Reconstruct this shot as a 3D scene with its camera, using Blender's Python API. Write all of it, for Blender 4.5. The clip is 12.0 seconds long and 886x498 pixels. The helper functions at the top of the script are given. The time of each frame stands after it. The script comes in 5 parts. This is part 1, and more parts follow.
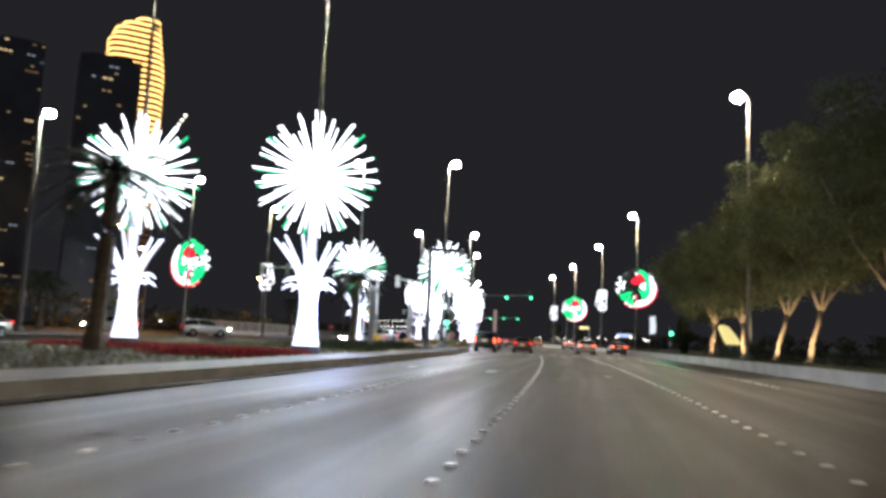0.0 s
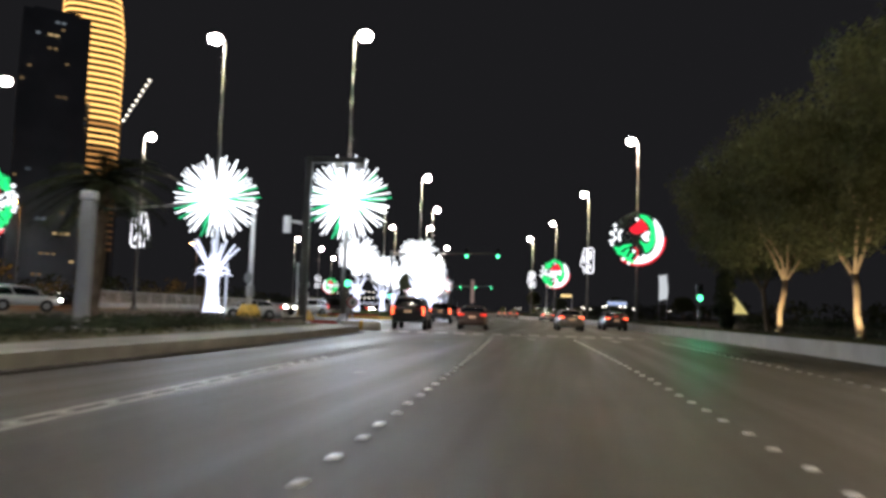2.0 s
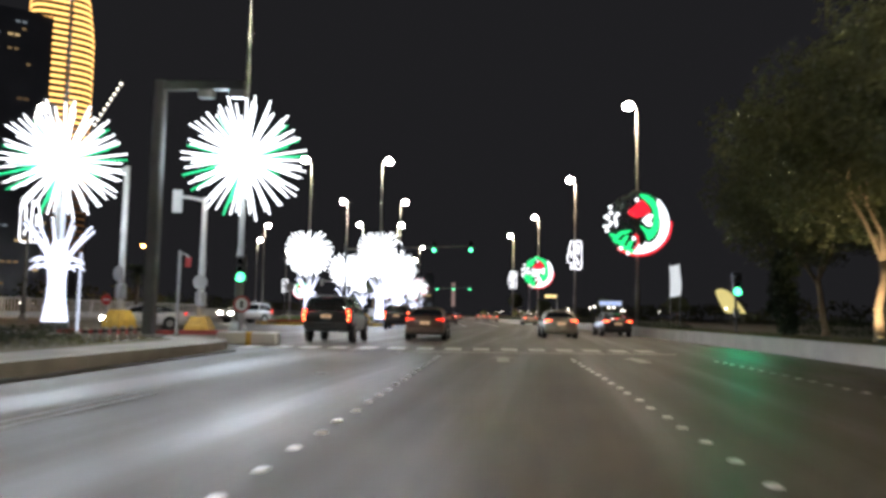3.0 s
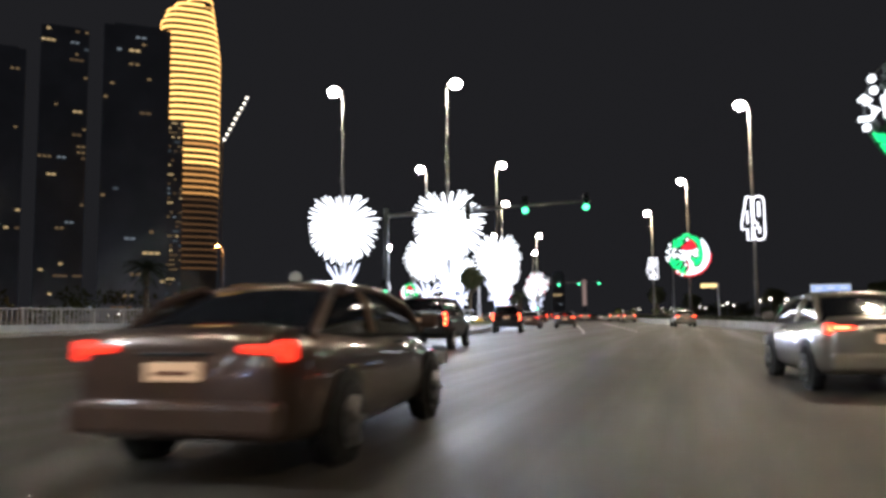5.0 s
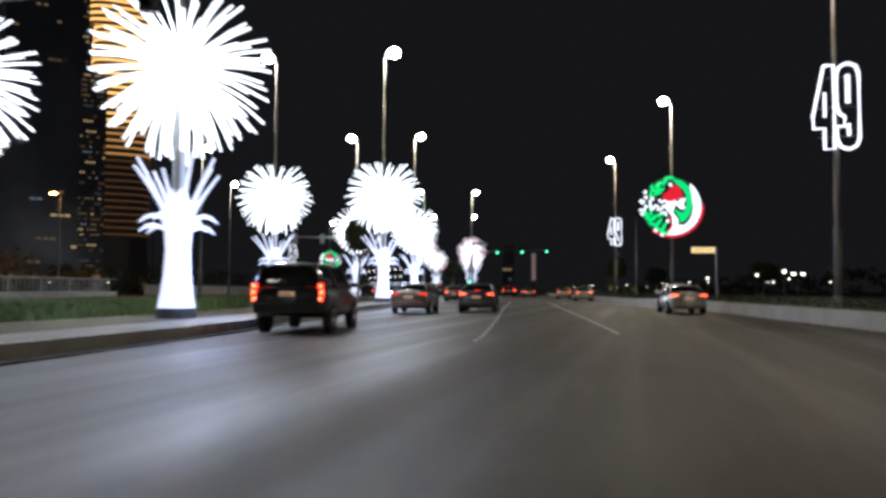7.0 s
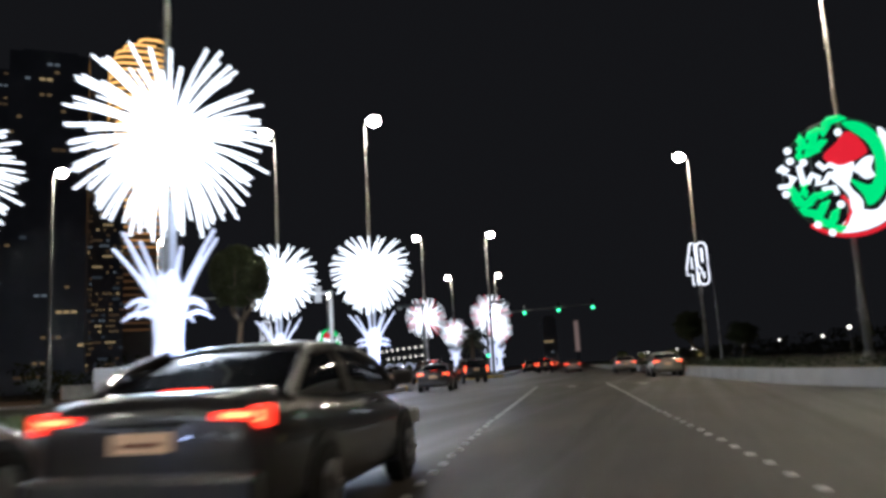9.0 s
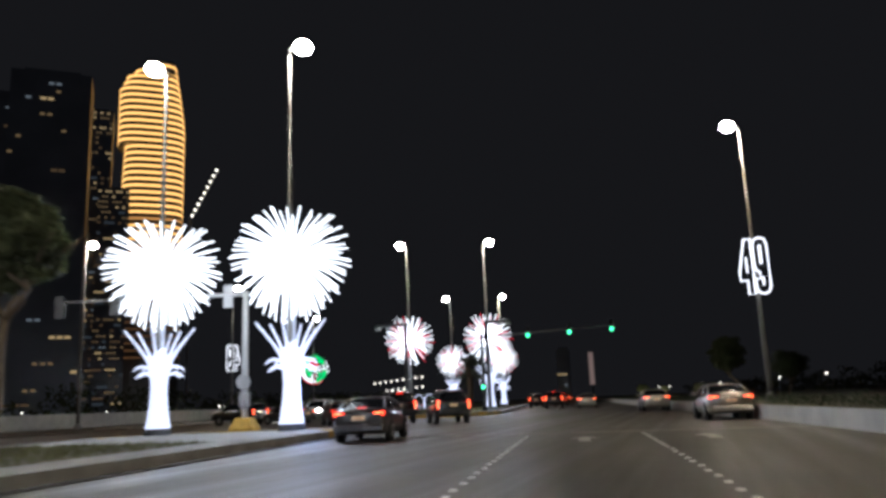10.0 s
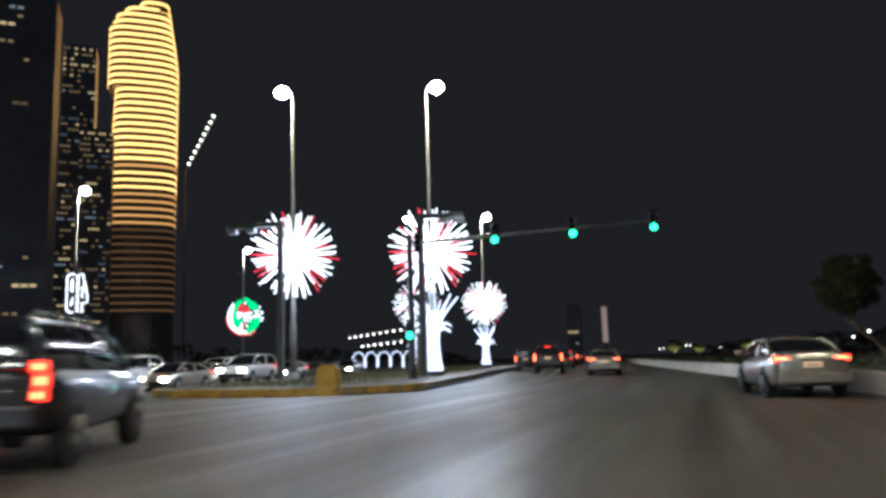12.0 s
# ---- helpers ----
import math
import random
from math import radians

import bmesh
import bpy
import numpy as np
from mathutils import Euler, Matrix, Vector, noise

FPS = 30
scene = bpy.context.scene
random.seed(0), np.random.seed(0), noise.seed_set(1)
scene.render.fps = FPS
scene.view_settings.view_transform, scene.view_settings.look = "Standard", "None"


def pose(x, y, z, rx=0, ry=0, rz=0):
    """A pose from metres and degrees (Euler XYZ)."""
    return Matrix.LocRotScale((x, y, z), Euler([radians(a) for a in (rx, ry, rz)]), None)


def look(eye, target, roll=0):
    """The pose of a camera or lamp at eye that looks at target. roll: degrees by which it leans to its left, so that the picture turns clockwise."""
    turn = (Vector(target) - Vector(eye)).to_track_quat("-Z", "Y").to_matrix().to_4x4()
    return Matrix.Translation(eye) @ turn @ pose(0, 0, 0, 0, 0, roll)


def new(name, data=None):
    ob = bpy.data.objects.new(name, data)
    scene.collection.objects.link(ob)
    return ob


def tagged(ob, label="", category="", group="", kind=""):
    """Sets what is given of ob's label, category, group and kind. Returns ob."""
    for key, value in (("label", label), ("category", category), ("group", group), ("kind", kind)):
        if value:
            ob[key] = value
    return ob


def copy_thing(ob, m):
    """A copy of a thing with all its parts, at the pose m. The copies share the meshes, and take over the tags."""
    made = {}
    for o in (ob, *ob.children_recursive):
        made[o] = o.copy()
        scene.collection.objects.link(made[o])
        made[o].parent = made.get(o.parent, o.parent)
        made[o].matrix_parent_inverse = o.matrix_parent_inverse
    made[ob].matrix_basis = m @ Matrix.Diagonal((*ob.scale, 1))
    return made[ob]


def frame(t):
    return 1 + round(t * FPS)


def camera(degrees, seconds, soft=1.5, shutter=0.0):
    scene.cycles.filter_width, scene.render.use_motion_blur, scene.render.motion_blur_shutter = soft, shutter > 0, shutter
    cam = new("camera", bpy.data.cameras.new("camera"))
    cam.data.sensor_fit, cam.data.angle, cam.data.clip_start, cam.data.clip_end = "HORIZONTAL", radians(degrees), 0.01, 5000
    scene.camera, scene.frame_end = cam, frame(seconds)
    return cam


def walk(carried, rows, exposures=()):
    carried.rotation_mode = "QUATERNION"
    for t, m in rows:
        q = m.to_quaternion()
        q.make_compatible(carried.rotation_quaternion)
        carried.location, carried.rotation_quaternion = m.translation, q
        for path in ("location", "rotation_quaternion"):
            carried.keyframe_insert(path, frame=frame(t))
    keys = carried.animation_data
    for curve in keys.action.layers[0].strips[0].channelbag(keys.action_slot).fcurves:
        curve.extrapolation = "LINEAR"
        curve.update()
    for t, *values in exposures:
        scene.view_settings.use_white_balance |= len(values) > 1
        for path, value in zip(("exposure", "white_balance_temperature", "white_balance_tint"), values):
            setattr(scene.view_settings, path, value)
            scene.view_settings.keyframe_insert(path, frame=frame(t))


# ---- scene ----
from mathutils import Quaternion

# ---------------------------------------------------------------- camera
cam = camera(59.86, 12.0, soft=3.3, shutter=0.4)
PATH = [
    (0, pose(2.099, -2.254, 1.145, 96.54, -2.51, 10.11)),
    (0.5, pose(2.132, 3.679, 1.152, 95.79, -1.53, 9.88)),
    (1, pose(2.208, 10.199, 1.148, 95.13, -1.26, 9.17)),
    (1.5, pose(2.182, 17.111, 1.148, 94.57, -2.29, 9.09)),
    (2, pose(2.137, 24.450, 1.148, 94.54, -1.89, 8.83)),
    (2.5, pose(2.100, 31.274, 1.155, 94.68, -1.14, 7.42)),
    (3, pose(1.946, 37.899, 1.155, 94.87, -1.01, 7.60)),
    (3.5, pose(1.630, 44.780, 1.146, 95.18, -1.74, 12.36)),
    (5.5, pose(-0.550, 74.555, 1.152, 94.88, 0.64, 17.64)),
    (6, pose(-1.173, 82.155, 1.160, 94.73, 2.03, 15.88)),
    (6.5, pose(-1.857, 90.190, 1.149, 91.94, 2.84, 14.74)),
    (7, pose(-2.583, 98.031, 1.138, 93.03, -0.32, 13.97)),
    (7.5, pose(-3.421, 105.990, 1.147, 93.73, 1.41, 15.42)),
    (9.5, pose(-7.917, 139.359, 1.158, 100.59, 2.97, 17.40)),
    (10, pose(-8.916, 147.091, 1.171, 101.28, 2.38, 18.14)),
    (10.5, pose(-9.928, 155.190, 1.174, 99.62, 2.58, 18.04)),
    (11, pose(-11.064, 163.566, 1.170, 98.84, 3.15, 19.80)),
    (11.5, pose(-12.474, 172.790, 1.148, 98.54, 2.34, 19.02)),
    (12, pose(-13.920, 181.926, 1.142, 98.23, 1.77, 19.04)),
]
walk(cam, PATH, exposures=[(0, 1.2, 6250, 10), (0.5, 0.85, 6250, 10), (1.5, 0.58, 6400, 10), (2.5, 0.75, 6500, 10), (3.5, 0.95, 6450, 10), (5.5, 0.9, 6300, 10), (6.5, 0.42, 6200, 10), (7.0, 0.1, 6100, 10), (7.5, 0.12, 6050, 10),
                            (9.5, 0.0, 6000, 9), (10.5, 0.36, 6100, 9), (11.0, 0.42, 6000, 8), (11.5, 0.85, 5800, 5), (12, 0.9, 5700, 3)])

# ---------------------------------------------------------------- night sky
LAMP_POWER = 5400.0      # each street lamp
BALL_POWER = 1250.0       # light of one firework ball
world = bpy.data.worlds.new("night")
scene.world = world
world.use_nodes = True
world.node_tree.nodes["Background"].inputs[0].default_value = (0.0072, 0.0071, 0.0080, 1)
world.node_tree.nodes["Background"].inputs[1].default_value = 1.0


# ---------------------------------------------------------------- materials
def mat(name, col, rough=0.7, metal=0.0, var=0.25, scale=2.0, bump=0.0, fine=40.0, col2=None, coat=0.0, spec=0.5):
    m = bpy.data.materials.new(name)
    m.use_nodes = True
    nt = m.node_tree
    b = nt.nodes["Principled BSDF"]
    b.inputs["Roughness"].default_value = rough
    b.inputs["Metallic"].default_value = metal
    b.inputs["Coat Weight"].default_value = coat
    b.inputs["Specular IOR Level"].default_value = spec
    geo = nt.nodes.new("ShaderNodeNewGeometry")
    n1 = nt.nodes.new("ShaderNodeTexNoise")
    n1.inputs["Scale"].default_value = scale
    n1.inputs["Detail"].default_value = 5
    n2 = nt.nodes.new("ShaderNodeTexNoise")
    n2.inputs["Scale"].default_value = fine
    n2.inputs["Detail"].default_value = 3
    nt.links.new(geo.outputs["Position"], n1.inputs["Vector"])
    nt.links.new(geo.outputs["Position"], n2.inputs["Vector"])
    add = nt.nodes.new("ShaderNodeMath")
    add.operation = "MULTIPLY_ADD"
    add.inputs[1].default_value = 0.35
    nt.links.new(n2.outputs["Fac"], add.inputs[0])
    half = nt.nodes.new("ShaderNodeMath")
    half.operation = "MULTIPLY"
    half.inputs[1].default_value = 0.65
    nt.links.new(n1.outputs["Fac"], half.inputs[0])
    nt.links.new(half.outputs[0], add.inputs[2])
    ramp = nt.nodes.new("ShaderNodeValToRGB")
    ramp.color_ramp.elements[0].position, ramp.color_ramp.elements[1].position = 0.3, 0.7
    lo = [c * (1 - var) for c in col] if col2 is None else col2
    ramp.color_ramp.elements[0].color = (*lo, 1)
    ramp.color_ramp.elements[1].color = (*[min(1, c * (1 + var)) for c in col], 1)
    nt.links.new(add.outputs[0], ramp.inputs[0])
    nt.links.new(ramp.outputs[0], b.inputs["Base Color"])
    if bump:
        bp = nt.nodes.new("ShaderNodeBump")
        bp.inputs["Strength"].default_value = bump
        bp.inputs["Distance"].default_value = 0.02
        nt.links.new(n2.outputs["Fac"], bp.inputs["Height"])
        nt.links.new(bp.outputs[0], b.inputs["Normal"])
    return m


def glow(name, col, strength, sample="AUTO"):
    m = bpy.data.materials.new(name)
    m.use_nodes = True
    b = m.node_tree.nodes["Principled BSDF"]
    b.inputs["Base Color"].default_value = (*[c * 0.5 for c in col], 1)
    b.inputs["Emission Color"].default_value = (*col, 1)
    b.inputs["Emission Strength"].default_value = strength
    m.cycles.emission_sampling = sample
    return m


def leafy(m, amount=0.45):
    """Lets light through the leaves."""
    nt = m.node_tree
    b = nt.nodes["Principled BSDF"]
    tr = nt.nodes.new("ShaderNodeBsdfTranslucent")
    mix = nt.nodes.new("ShaderNodeMixShader")
    mix.inputs[0].default_value = amount
    src = b.inputs["Base Color"].links[0].from_socket
    nt.links.new(src, tr.inputs["Color"])
    nt.links.new(b.outputs[0], mix.inputs[1])
    nt.links.new(tr.outputs[0], mix.inputs[2])
    nt.links.new(mix.outputs[0], nt.nodes["Material Output"].inputs["Surface"])
    return m


def asphalt_material():
    m = mat("asphalt", (0.070, 0.056, 0.041), 0.5, var=0.26, scale=0.35, bump=0.35, fine=60)
    nt = m.node_tree
    b = nt.nodes["Principled BSDF"]
    # worn wheel tracks along the lanes and scattered polish
    geo = nt.nodes.new("ShaderNodeNewGeometry")
    mp = nt.nodes.new("ShaderNodeMapping")
    mp.inputs["Scale"].default_value = (0.9, 0.03, 1)
    n = nt.nodes.new("ShaderNodeTexNoise")
    n.inputs["Scale"].default_value = 1.0
    n.inputs["Detail"].default_value = 6
    nt.links.new(geo.outputs["Position"], mp.inputs[0])
    nt.links.new(mp.outputs[0], n.inputs["Vector"])
    r = nt.nodes.new("ShaderNodeMapRange")
    r.inputs["From Min"].default_value, r.inputs["From Max"].default_value = 0.35, 0.65
    r.inputs["To Min"].default_value, r.inputs["To Max"].default_value = 0.43, 0.72
    nt.links.new(n.outputs["Fac"], r.inputs["Value"])
    nt.links.new(r.outputs[0], b.inputs["Roughness"])
    base = b.inputs["Base Color"].links[0].from_socket
    tone = nt.nodes.new("ShaderNodeMapRange")
    tone.inputs["From Min"].default_value, tone.inputs["From Max"].default_value = 0.3, 0.7
    tone.inputs["To Min"].default_value, tone.inputs["To Max"].default_value = 0.62, 1.32
    nt.links.new(n.outputs["Fac"], tone.inputs["Value"])
    mul = nt.nodes.new("ShaderNodeMix")
    mul.data_type, mul.blend_type = "RGBA", "MULTIPLY"
    mul.inputs["Factor"].default_value = 1.0
    nt.links.new(base, mul.inputs["A"])
    nt.links.new(tone.outputs[0], mul.inputs["B"])
    nt.links.new(mul.outputs["Result"], b.inputs["Base Color"])
    return m


ASPHALT = asphalt_material()
PAINT = mat("road_paint", (0.58, 0.56, 0.50), 0.6, var=0.25, scale=5, col2=(0.30, 0.28, 0.24))
WORN_PAINT = mat("worn_road_paint", (0.40, 0.38, 0.33), 0.6, var=0.3, scale=2.2, col2=(0.13, 0.12, 0.10))
FAINT_PAINT = mat("faint_road_paint", (0.15, 0.14, 0.115), 0.6, var=0.3, scale=1.6, col2=(0.065, 0.055, 0.042))
STUD = mat("stud_ceramic", (0.85, 0.83, 0.78), 0.35, var=0.12, scale=8)
KERB = mat("kerb_concrete", (0.36, 0.35, 0.33), 0.8, var=0.25, scale=1.5, bump=0.3)
KERB_DARK = mat("kerb_gutter", (0.09, 0.085, 0.08), 0.85, var=0.3, scale=1.0, bump=0.3)
YELLOW = mat("yellow_paint", (0.55, 0.33, 0.05), 0.6, var=0.35, scale=3)
DULL_YELLOW = mat("worn_yellow_paint", (0.36, 0.25, 0.09), 0.7, var=0.35, scale=3)
PAVING = mat("paving", (0.3, 0.28, 0.25), 0.85, var=0.25, scale=0.8, bump=0.3)
SAND = mat("dry_ground", (0.10, 0.085, 0.06), 0.95, var=0.4, scale=0.15, bump=0.4)
LAWN = mat("lawn", (0.125, 0.11, 0.06), 0.95, var=0.4, scale=0.5, bump=0.5, col2=(0.075, 0.06, 0.035))
GRASS = mat("grass_blade", (0.13, 0.13, 0.05), 0.8, var=0.4, scale=0.6)
GREEN_GRASS = mat("green_grass_blade", (0.13, 0.19, 0.065), 0.8, var=0.4, scale=0.6)
TOTEM_GREY = mat("totem_grey_paint", (0.34, 0.34, 0.335), 0.55, 0.1, var=0.12, scale=1.5)
SHRUB = mat("shrub_leaf", (0.022, 0.034, 0.014), 0.8, var=0.4, scale=2)
FLOWER = mat("red_flowers", (0.34, 0.035, 0.035), 0.8, var=0.5, scale=1.2)
HEDGE = mat("hedge_leaf", (0.036, 0.052, 0.02), 0.75, var=0.5, scale=1.5)
LEAF = leafy(mat("tree_leaf", (0.105, 0.115, 0.05), 0.65, var=0.4, scale=0.9))
BARK = mat("bark", (0.24, 0.18, 0.12), 0.9, var=0.35, scale=3, bump=0.6, fine=15)
PALM_BARK = mat("palm_bark", (0.14, 0.11, 0.08), 0.9, var=0.4, scale=4, bump=0.6, fine=12)
FROND = mat("palm_leaf", (0.05, 0.065, 0.03), 0.6, var=0.4, scale=2)
STEEL = mat("galvanised_steel", (0.42, 0.42, 0.42), 0.45, 0.6, var=0.12, scale=2)
POLE_PAINT = mat("grey_pole_paint", (0.2, 0.195, 0.185), 0.6, 0.1, var=0.12, scale=1.5)
DARK_STEEL = mat("dark_grey_steel", (0.11, 0.115, 0.12), 0.5, 0.4, var=0.2, scale=2)
WHITE_METAL = mat("white_metal", (0.72, 0.73, 0.74), 0.4, 0.0, var=0.08, scale=2)
HOUSING = mat("signal_housing", (0.02, 0.022, 0.02), 0.5, var=0.2, scale=3)
CONCRETE = mat("wall_concrete", (0.58, 0.56, 0.52), 0.85, var=0.2, scale=0.9, bump=0.3)
FACADE = mat("dark_facade", (0.42, 0.44, 0.48), 0.35, 0.75, var=0.25, scale=0.05)
FACADE_WARM = mat("tower_facade", (0.4, 0.38, 0.35), 0.35, 0.75, var=0.2, scale=0.05)
GLASS = mat("car_glass", (0.012, 0.013, 0.015), 0.08, 0.0, var=0.05, scale=1)
TYRE = mat("tyre_rubber", (0.018, 0.018, 0.018), 0.85, var=0.2, scale=6)
RIM = mat("alloy_rim", (0.42, 0.42, 0.43), 0.3, 0.9, var=0.1, scale=5)
TRIM = mat("black_trim", (0.02, 0.02, 0.02), 0.5, var=0.15, scale=5)
CHROME = mat("chrome", (0.7, 0.7, 0.72), 0.12, 1.0, var=0.04, scale=4)
PLATE = mat("plate", (0.6, 0.6, 0.58), 0.5, var=0.08, scale=6)

WHITE_LED = glow("white_led", (0.92, 0.95, 1.0), 2.3, "NONE")
TRUNK_LED = glow("trunk_led", (0.76, 0.80, 1.0), 1.05, "NONE")
POLE_GLOW = glow("pole_glow", (0.78, 0.84, 1.0), 0.35, "NONE")
GREEN_LED = glow("green_led", (0.015, 0.55, 0.2), 1.3, "NONE")
RED_LED = glow("red_led", (0.8, 0.02, 0.04), 1.0, "NONE")
EMB_WHITE = glow("emblem_white", (0.93, 0.96, 1.0), 1.25)
EMB_GREEN = glow("emblem_green", (0.012, 0.5, 0.13), 1.5)
EMB_RED = glow("emblem_red", (0.75, 0.015, 0.03), 1.0)
UNLIT_TUBE = mat("unlit_tube", (0.10, 0.13, 0.11), 0.4, var=0.15, scale=6)
SIGN_WHITE = glow("neon_white", (0.93, 0.93, 1.0), 1.9)
LAMP_LENS = glow("lamp_lens", (1.0, 0.93, 0.78), 200.0, "NONE")
ORANGE_LENS = glow("sodium_lens", (1.0, 0.40, 0.10), 60.0)
SIGNAL_GREEN = glow("signal_green", (0.09, 1.0, 0.42), 3.4)
TAIL_LED = glow("tail_light", (1.0, 0.03, 0.012), 2.6)
TAIL_CORE = glow("tail_light_core", (1.0, 0.30, 0.10), 3.5)
TAIL_DIM = glow("tail_light_dim", (0.9, 0.03, 0.012), 1.3)
HEAD_LED = glow("head_light", (1.0, 0.95, 0.82), 45.0)
GOLD = glow("gold_led", (1.0, 0.53, 0.15), 1.6, "NONE")
GOLD_MID = glow("gold_led_mid", (1.0, 0.47, 0.14), 0.5, "NONE")
GOLD_DIM = glow("gold_led_dim", (1.0, 0.50, 0.22), 0.055, "NONE")
WINDOW_GLOWS = [glow("window_bright", (1.0, 0.70, 0.34), 0.34, "NONE"), glow("window_warm", (1.0, 0.66, 0.32), 0.13, "NONE"), glow("window_dim", (1.0, 0.64, 0.34), 0.05, "NONE"),
                glow("window_cool", (0.75, 0.88, 1.0), 0.13, "NONE"), glow("window_faint", (0.7, 0.85, 1.0), 0.035, "NONE")]
FAR_WHITE = glow("far_lamp", (1.0, 0.93, 0.8), 3.6, "NONE")
CANOPY_GLOW = glow("lit_canopy", (0.95, 0.80, 0.30), 0.42)
AMBER_SIGN = glow("amber_sign", (1.0, 0.72, 0.3), 1.2)
PALE_GLOW = glow("pale_glow", (0.9, 0.95, 1.0), 0.4)


# ---------------------------------------------------------------- mesh helpers
def finish(bm, name, material, smooth=False):
    me = bpy.data.meshes.new(name)
    bm.normal_update()
    bm.to_mesh(me)
    bm.free()
    me.materials.append(material)
    if smooth:
        for p in me.polygons:
            p.use_smooth = True
    return me


def part(name, bm, material, parent, label="", smooth=False, m=None):
    me = bm if isinstance(bm, bpy.types.Mesh) else finish(bm, name, material, smooth)
    ob = new(name, me)
    ob.parent = parent
    if m is not None:
        ob.matrix_basis = m
    if label:
        ob["label"] = label
    return ob


def thing(name, m, label, category, group="", kind=""):
    ob = new(name)
    ob.matrix_basis = m
    return tagged(ob, label, category, group, kind)


def single(name, bm, material, label, category, group="", kind="", m=None, smooth=False):
    ob = new(name, finish(bm, name, material, smooth))
    if m is not None:
        ob.matrix_basis = m
    return tagged(ob, label, category, group, kind)


def box(bm, cx_, cy_, cz_, sx, sy, sz, m=None, bevel=0.0):
    r = bmesh.ops.create_cube(bm, size=1.0)
    vs = r["verts"]
    mm = Matrix.Translation((cx_, cy_, cz_)) @ Matrix.Diagonal((sx, sy, sz, 1))
    if m is not None:
        mm = m @ mm
    bmesh.ops.transform(bm, matrix=mm, verts=vs)
    if bevel:
        es = list({e for v in vs for e in v.link_edges})
        bmesh.ops.bevel(bm, geom=es, offset=bevel, segments=2, affect="EDGES", profile=0.5)
    return bm


def tube(bm, pts, radii, seg=8, cap=True):
    """A round tube along points with a radius at each."""
    pts = [Vector(p) for p in pts]
    if not isinstance(radii, (list, tuple)):
        radii = [radii] * len(pts)
    rings = []
    for i, p in enumerate(pts):
        a = pts[max(i - 1, 0)]
        b = pts[min(i + 1, len(pts) - 1)]
        q = (b - a).normalized().to_track_quat("Z", "Y")
        rings.append([bm.verts.new(p + q @ Vector((math.cos(k * 2 * math.pi / seg) * radii[i], math.sin(k * 2 * math.pi / seg) * radii[i], 0))) for k in range(seg)])
    for r0, r1 in zip(rings, rings[1:]):
        for k in range(seg):
            bm.faces.new((r0[k], r0[(k + 1) % seg], r1[(k + 1) % seg], r1[k]))
    if cap:
        bm.faces.new(rings[0][::-1])
        bm.faces.new(rings[-1])
    return bm


def loft(bm, rings, cap=True, closed=True):
    vs = [[bm.verts.new(p) for p in r] for r in rings]
    n = len(vs[0])
    for a, b in zip(vs, vs[1:]):
        for k in range(n if closed else n - 1):
            bm.faces.new((a[k], a[(k + 1) % n], b[(k + 1) % n], b[k]))
    if cap:
        bm.faces.new(vs[0][::-1])
        bm.faces.new(vs[-1])
    return bm


def B():
    return bmesh.new()


# ---------------------------------------------------------------- the line of the road
def cx(y):
    """How far the road has swung to the left, y metres along it."""
    def p(u):
        return -5.913 * u ** 2 + 0.397 * u ** 3 + 0.107 * u ** 4
    if y < 0:
        return 0.0
    if y > 280:
        return p(2.8) + (y - 280) * slope(280)
    return p(y / 100)


def slope(y):
    u = max(0, min(y, 280)) / 100
    return (-11.826 * u + 1.191 * u ** 2 + 0.428 * u ** 3) / 100


def at(y, d, z=0.0, turn=0.0):
    """The pose y metres along the road and d metres to the right of its line, turned with the road."""
    return pose(cx(y) + d, y, z, 0, 0, math.degrees(math.atan(-slope(y))) + turn)


def lerp(table, y):
    if y <= table[0][0]:
        return table[0][1]
    for (a, b), (c, d) in zip(table, table[1:]):
        if y <= c:
            return b + (d - b) * (y - a) / (c - a)
    return table[-1][1]


def ribbon(bm, y0, y1, left, right, z0, z1, step=4.0):
    """A solid strip that follows the road between two offsets (numbers or functions of y), from height z0 up to z1."""
    n = max(1, int(math.ceil((y1 - y0) / step)))
    lf = left if callable(left) else (lambda y: left)
    rf = right if callable(right) else (lambda y: right)
    rings = []
    for i in range(n + 1):
        y = y0 + (y1 - y0) * i / n
        a, b = cx(y) + lf(y), cx(y) + rf(y)
        rings.append([(a, y, z0), (b, y, z0), (b, y, z1), (a, y, z1)])
    loft(bm, rings)
    bmesh.ops.recalc_face_normals(bm, faces=bm.faces)
    return bm


# ---------------------------------------------------------------- ground and roads
bm = B()
n = 24
gv = [[bm.verts.new((-2600 + 5200 * i / n, -1200 + 5400 * j / n, -0.12)) for j in range(n + 1)] for i in range(n + 1)]
for i in range(n):
    for j in range(n):
        bm.faces.new((gv[i][j], gv[i + 1][j], gv[i + 1][j + 1], gv[i][j + 1]))
single("ground", bm, SAND, "dark dry ground reaching to the horizon", "ground", kind="structure")


WALL_R = [(-70, 12.35), (148, 12.2), (162, 9.3), (205, 9.0), (240, 8.6), (700, 8.6)]
KERB_L = [(-70, -5.5), (30, -5.6), (46, -5.1), (66, -5.1), (98, -5.6), (116, -5.6), (128, -6.3), (142, -6.9), (152, -7.5), (182, -7.6), (205, -4.4), (225, -4.2), (260, -5.0), (700, -5.0)]
KERB_LL = [(-70, -18.6), (182, -18.6), (205, -16.8), (700, -18.6)]


def wall_right(y):
    return lerp(WALL_R, y)


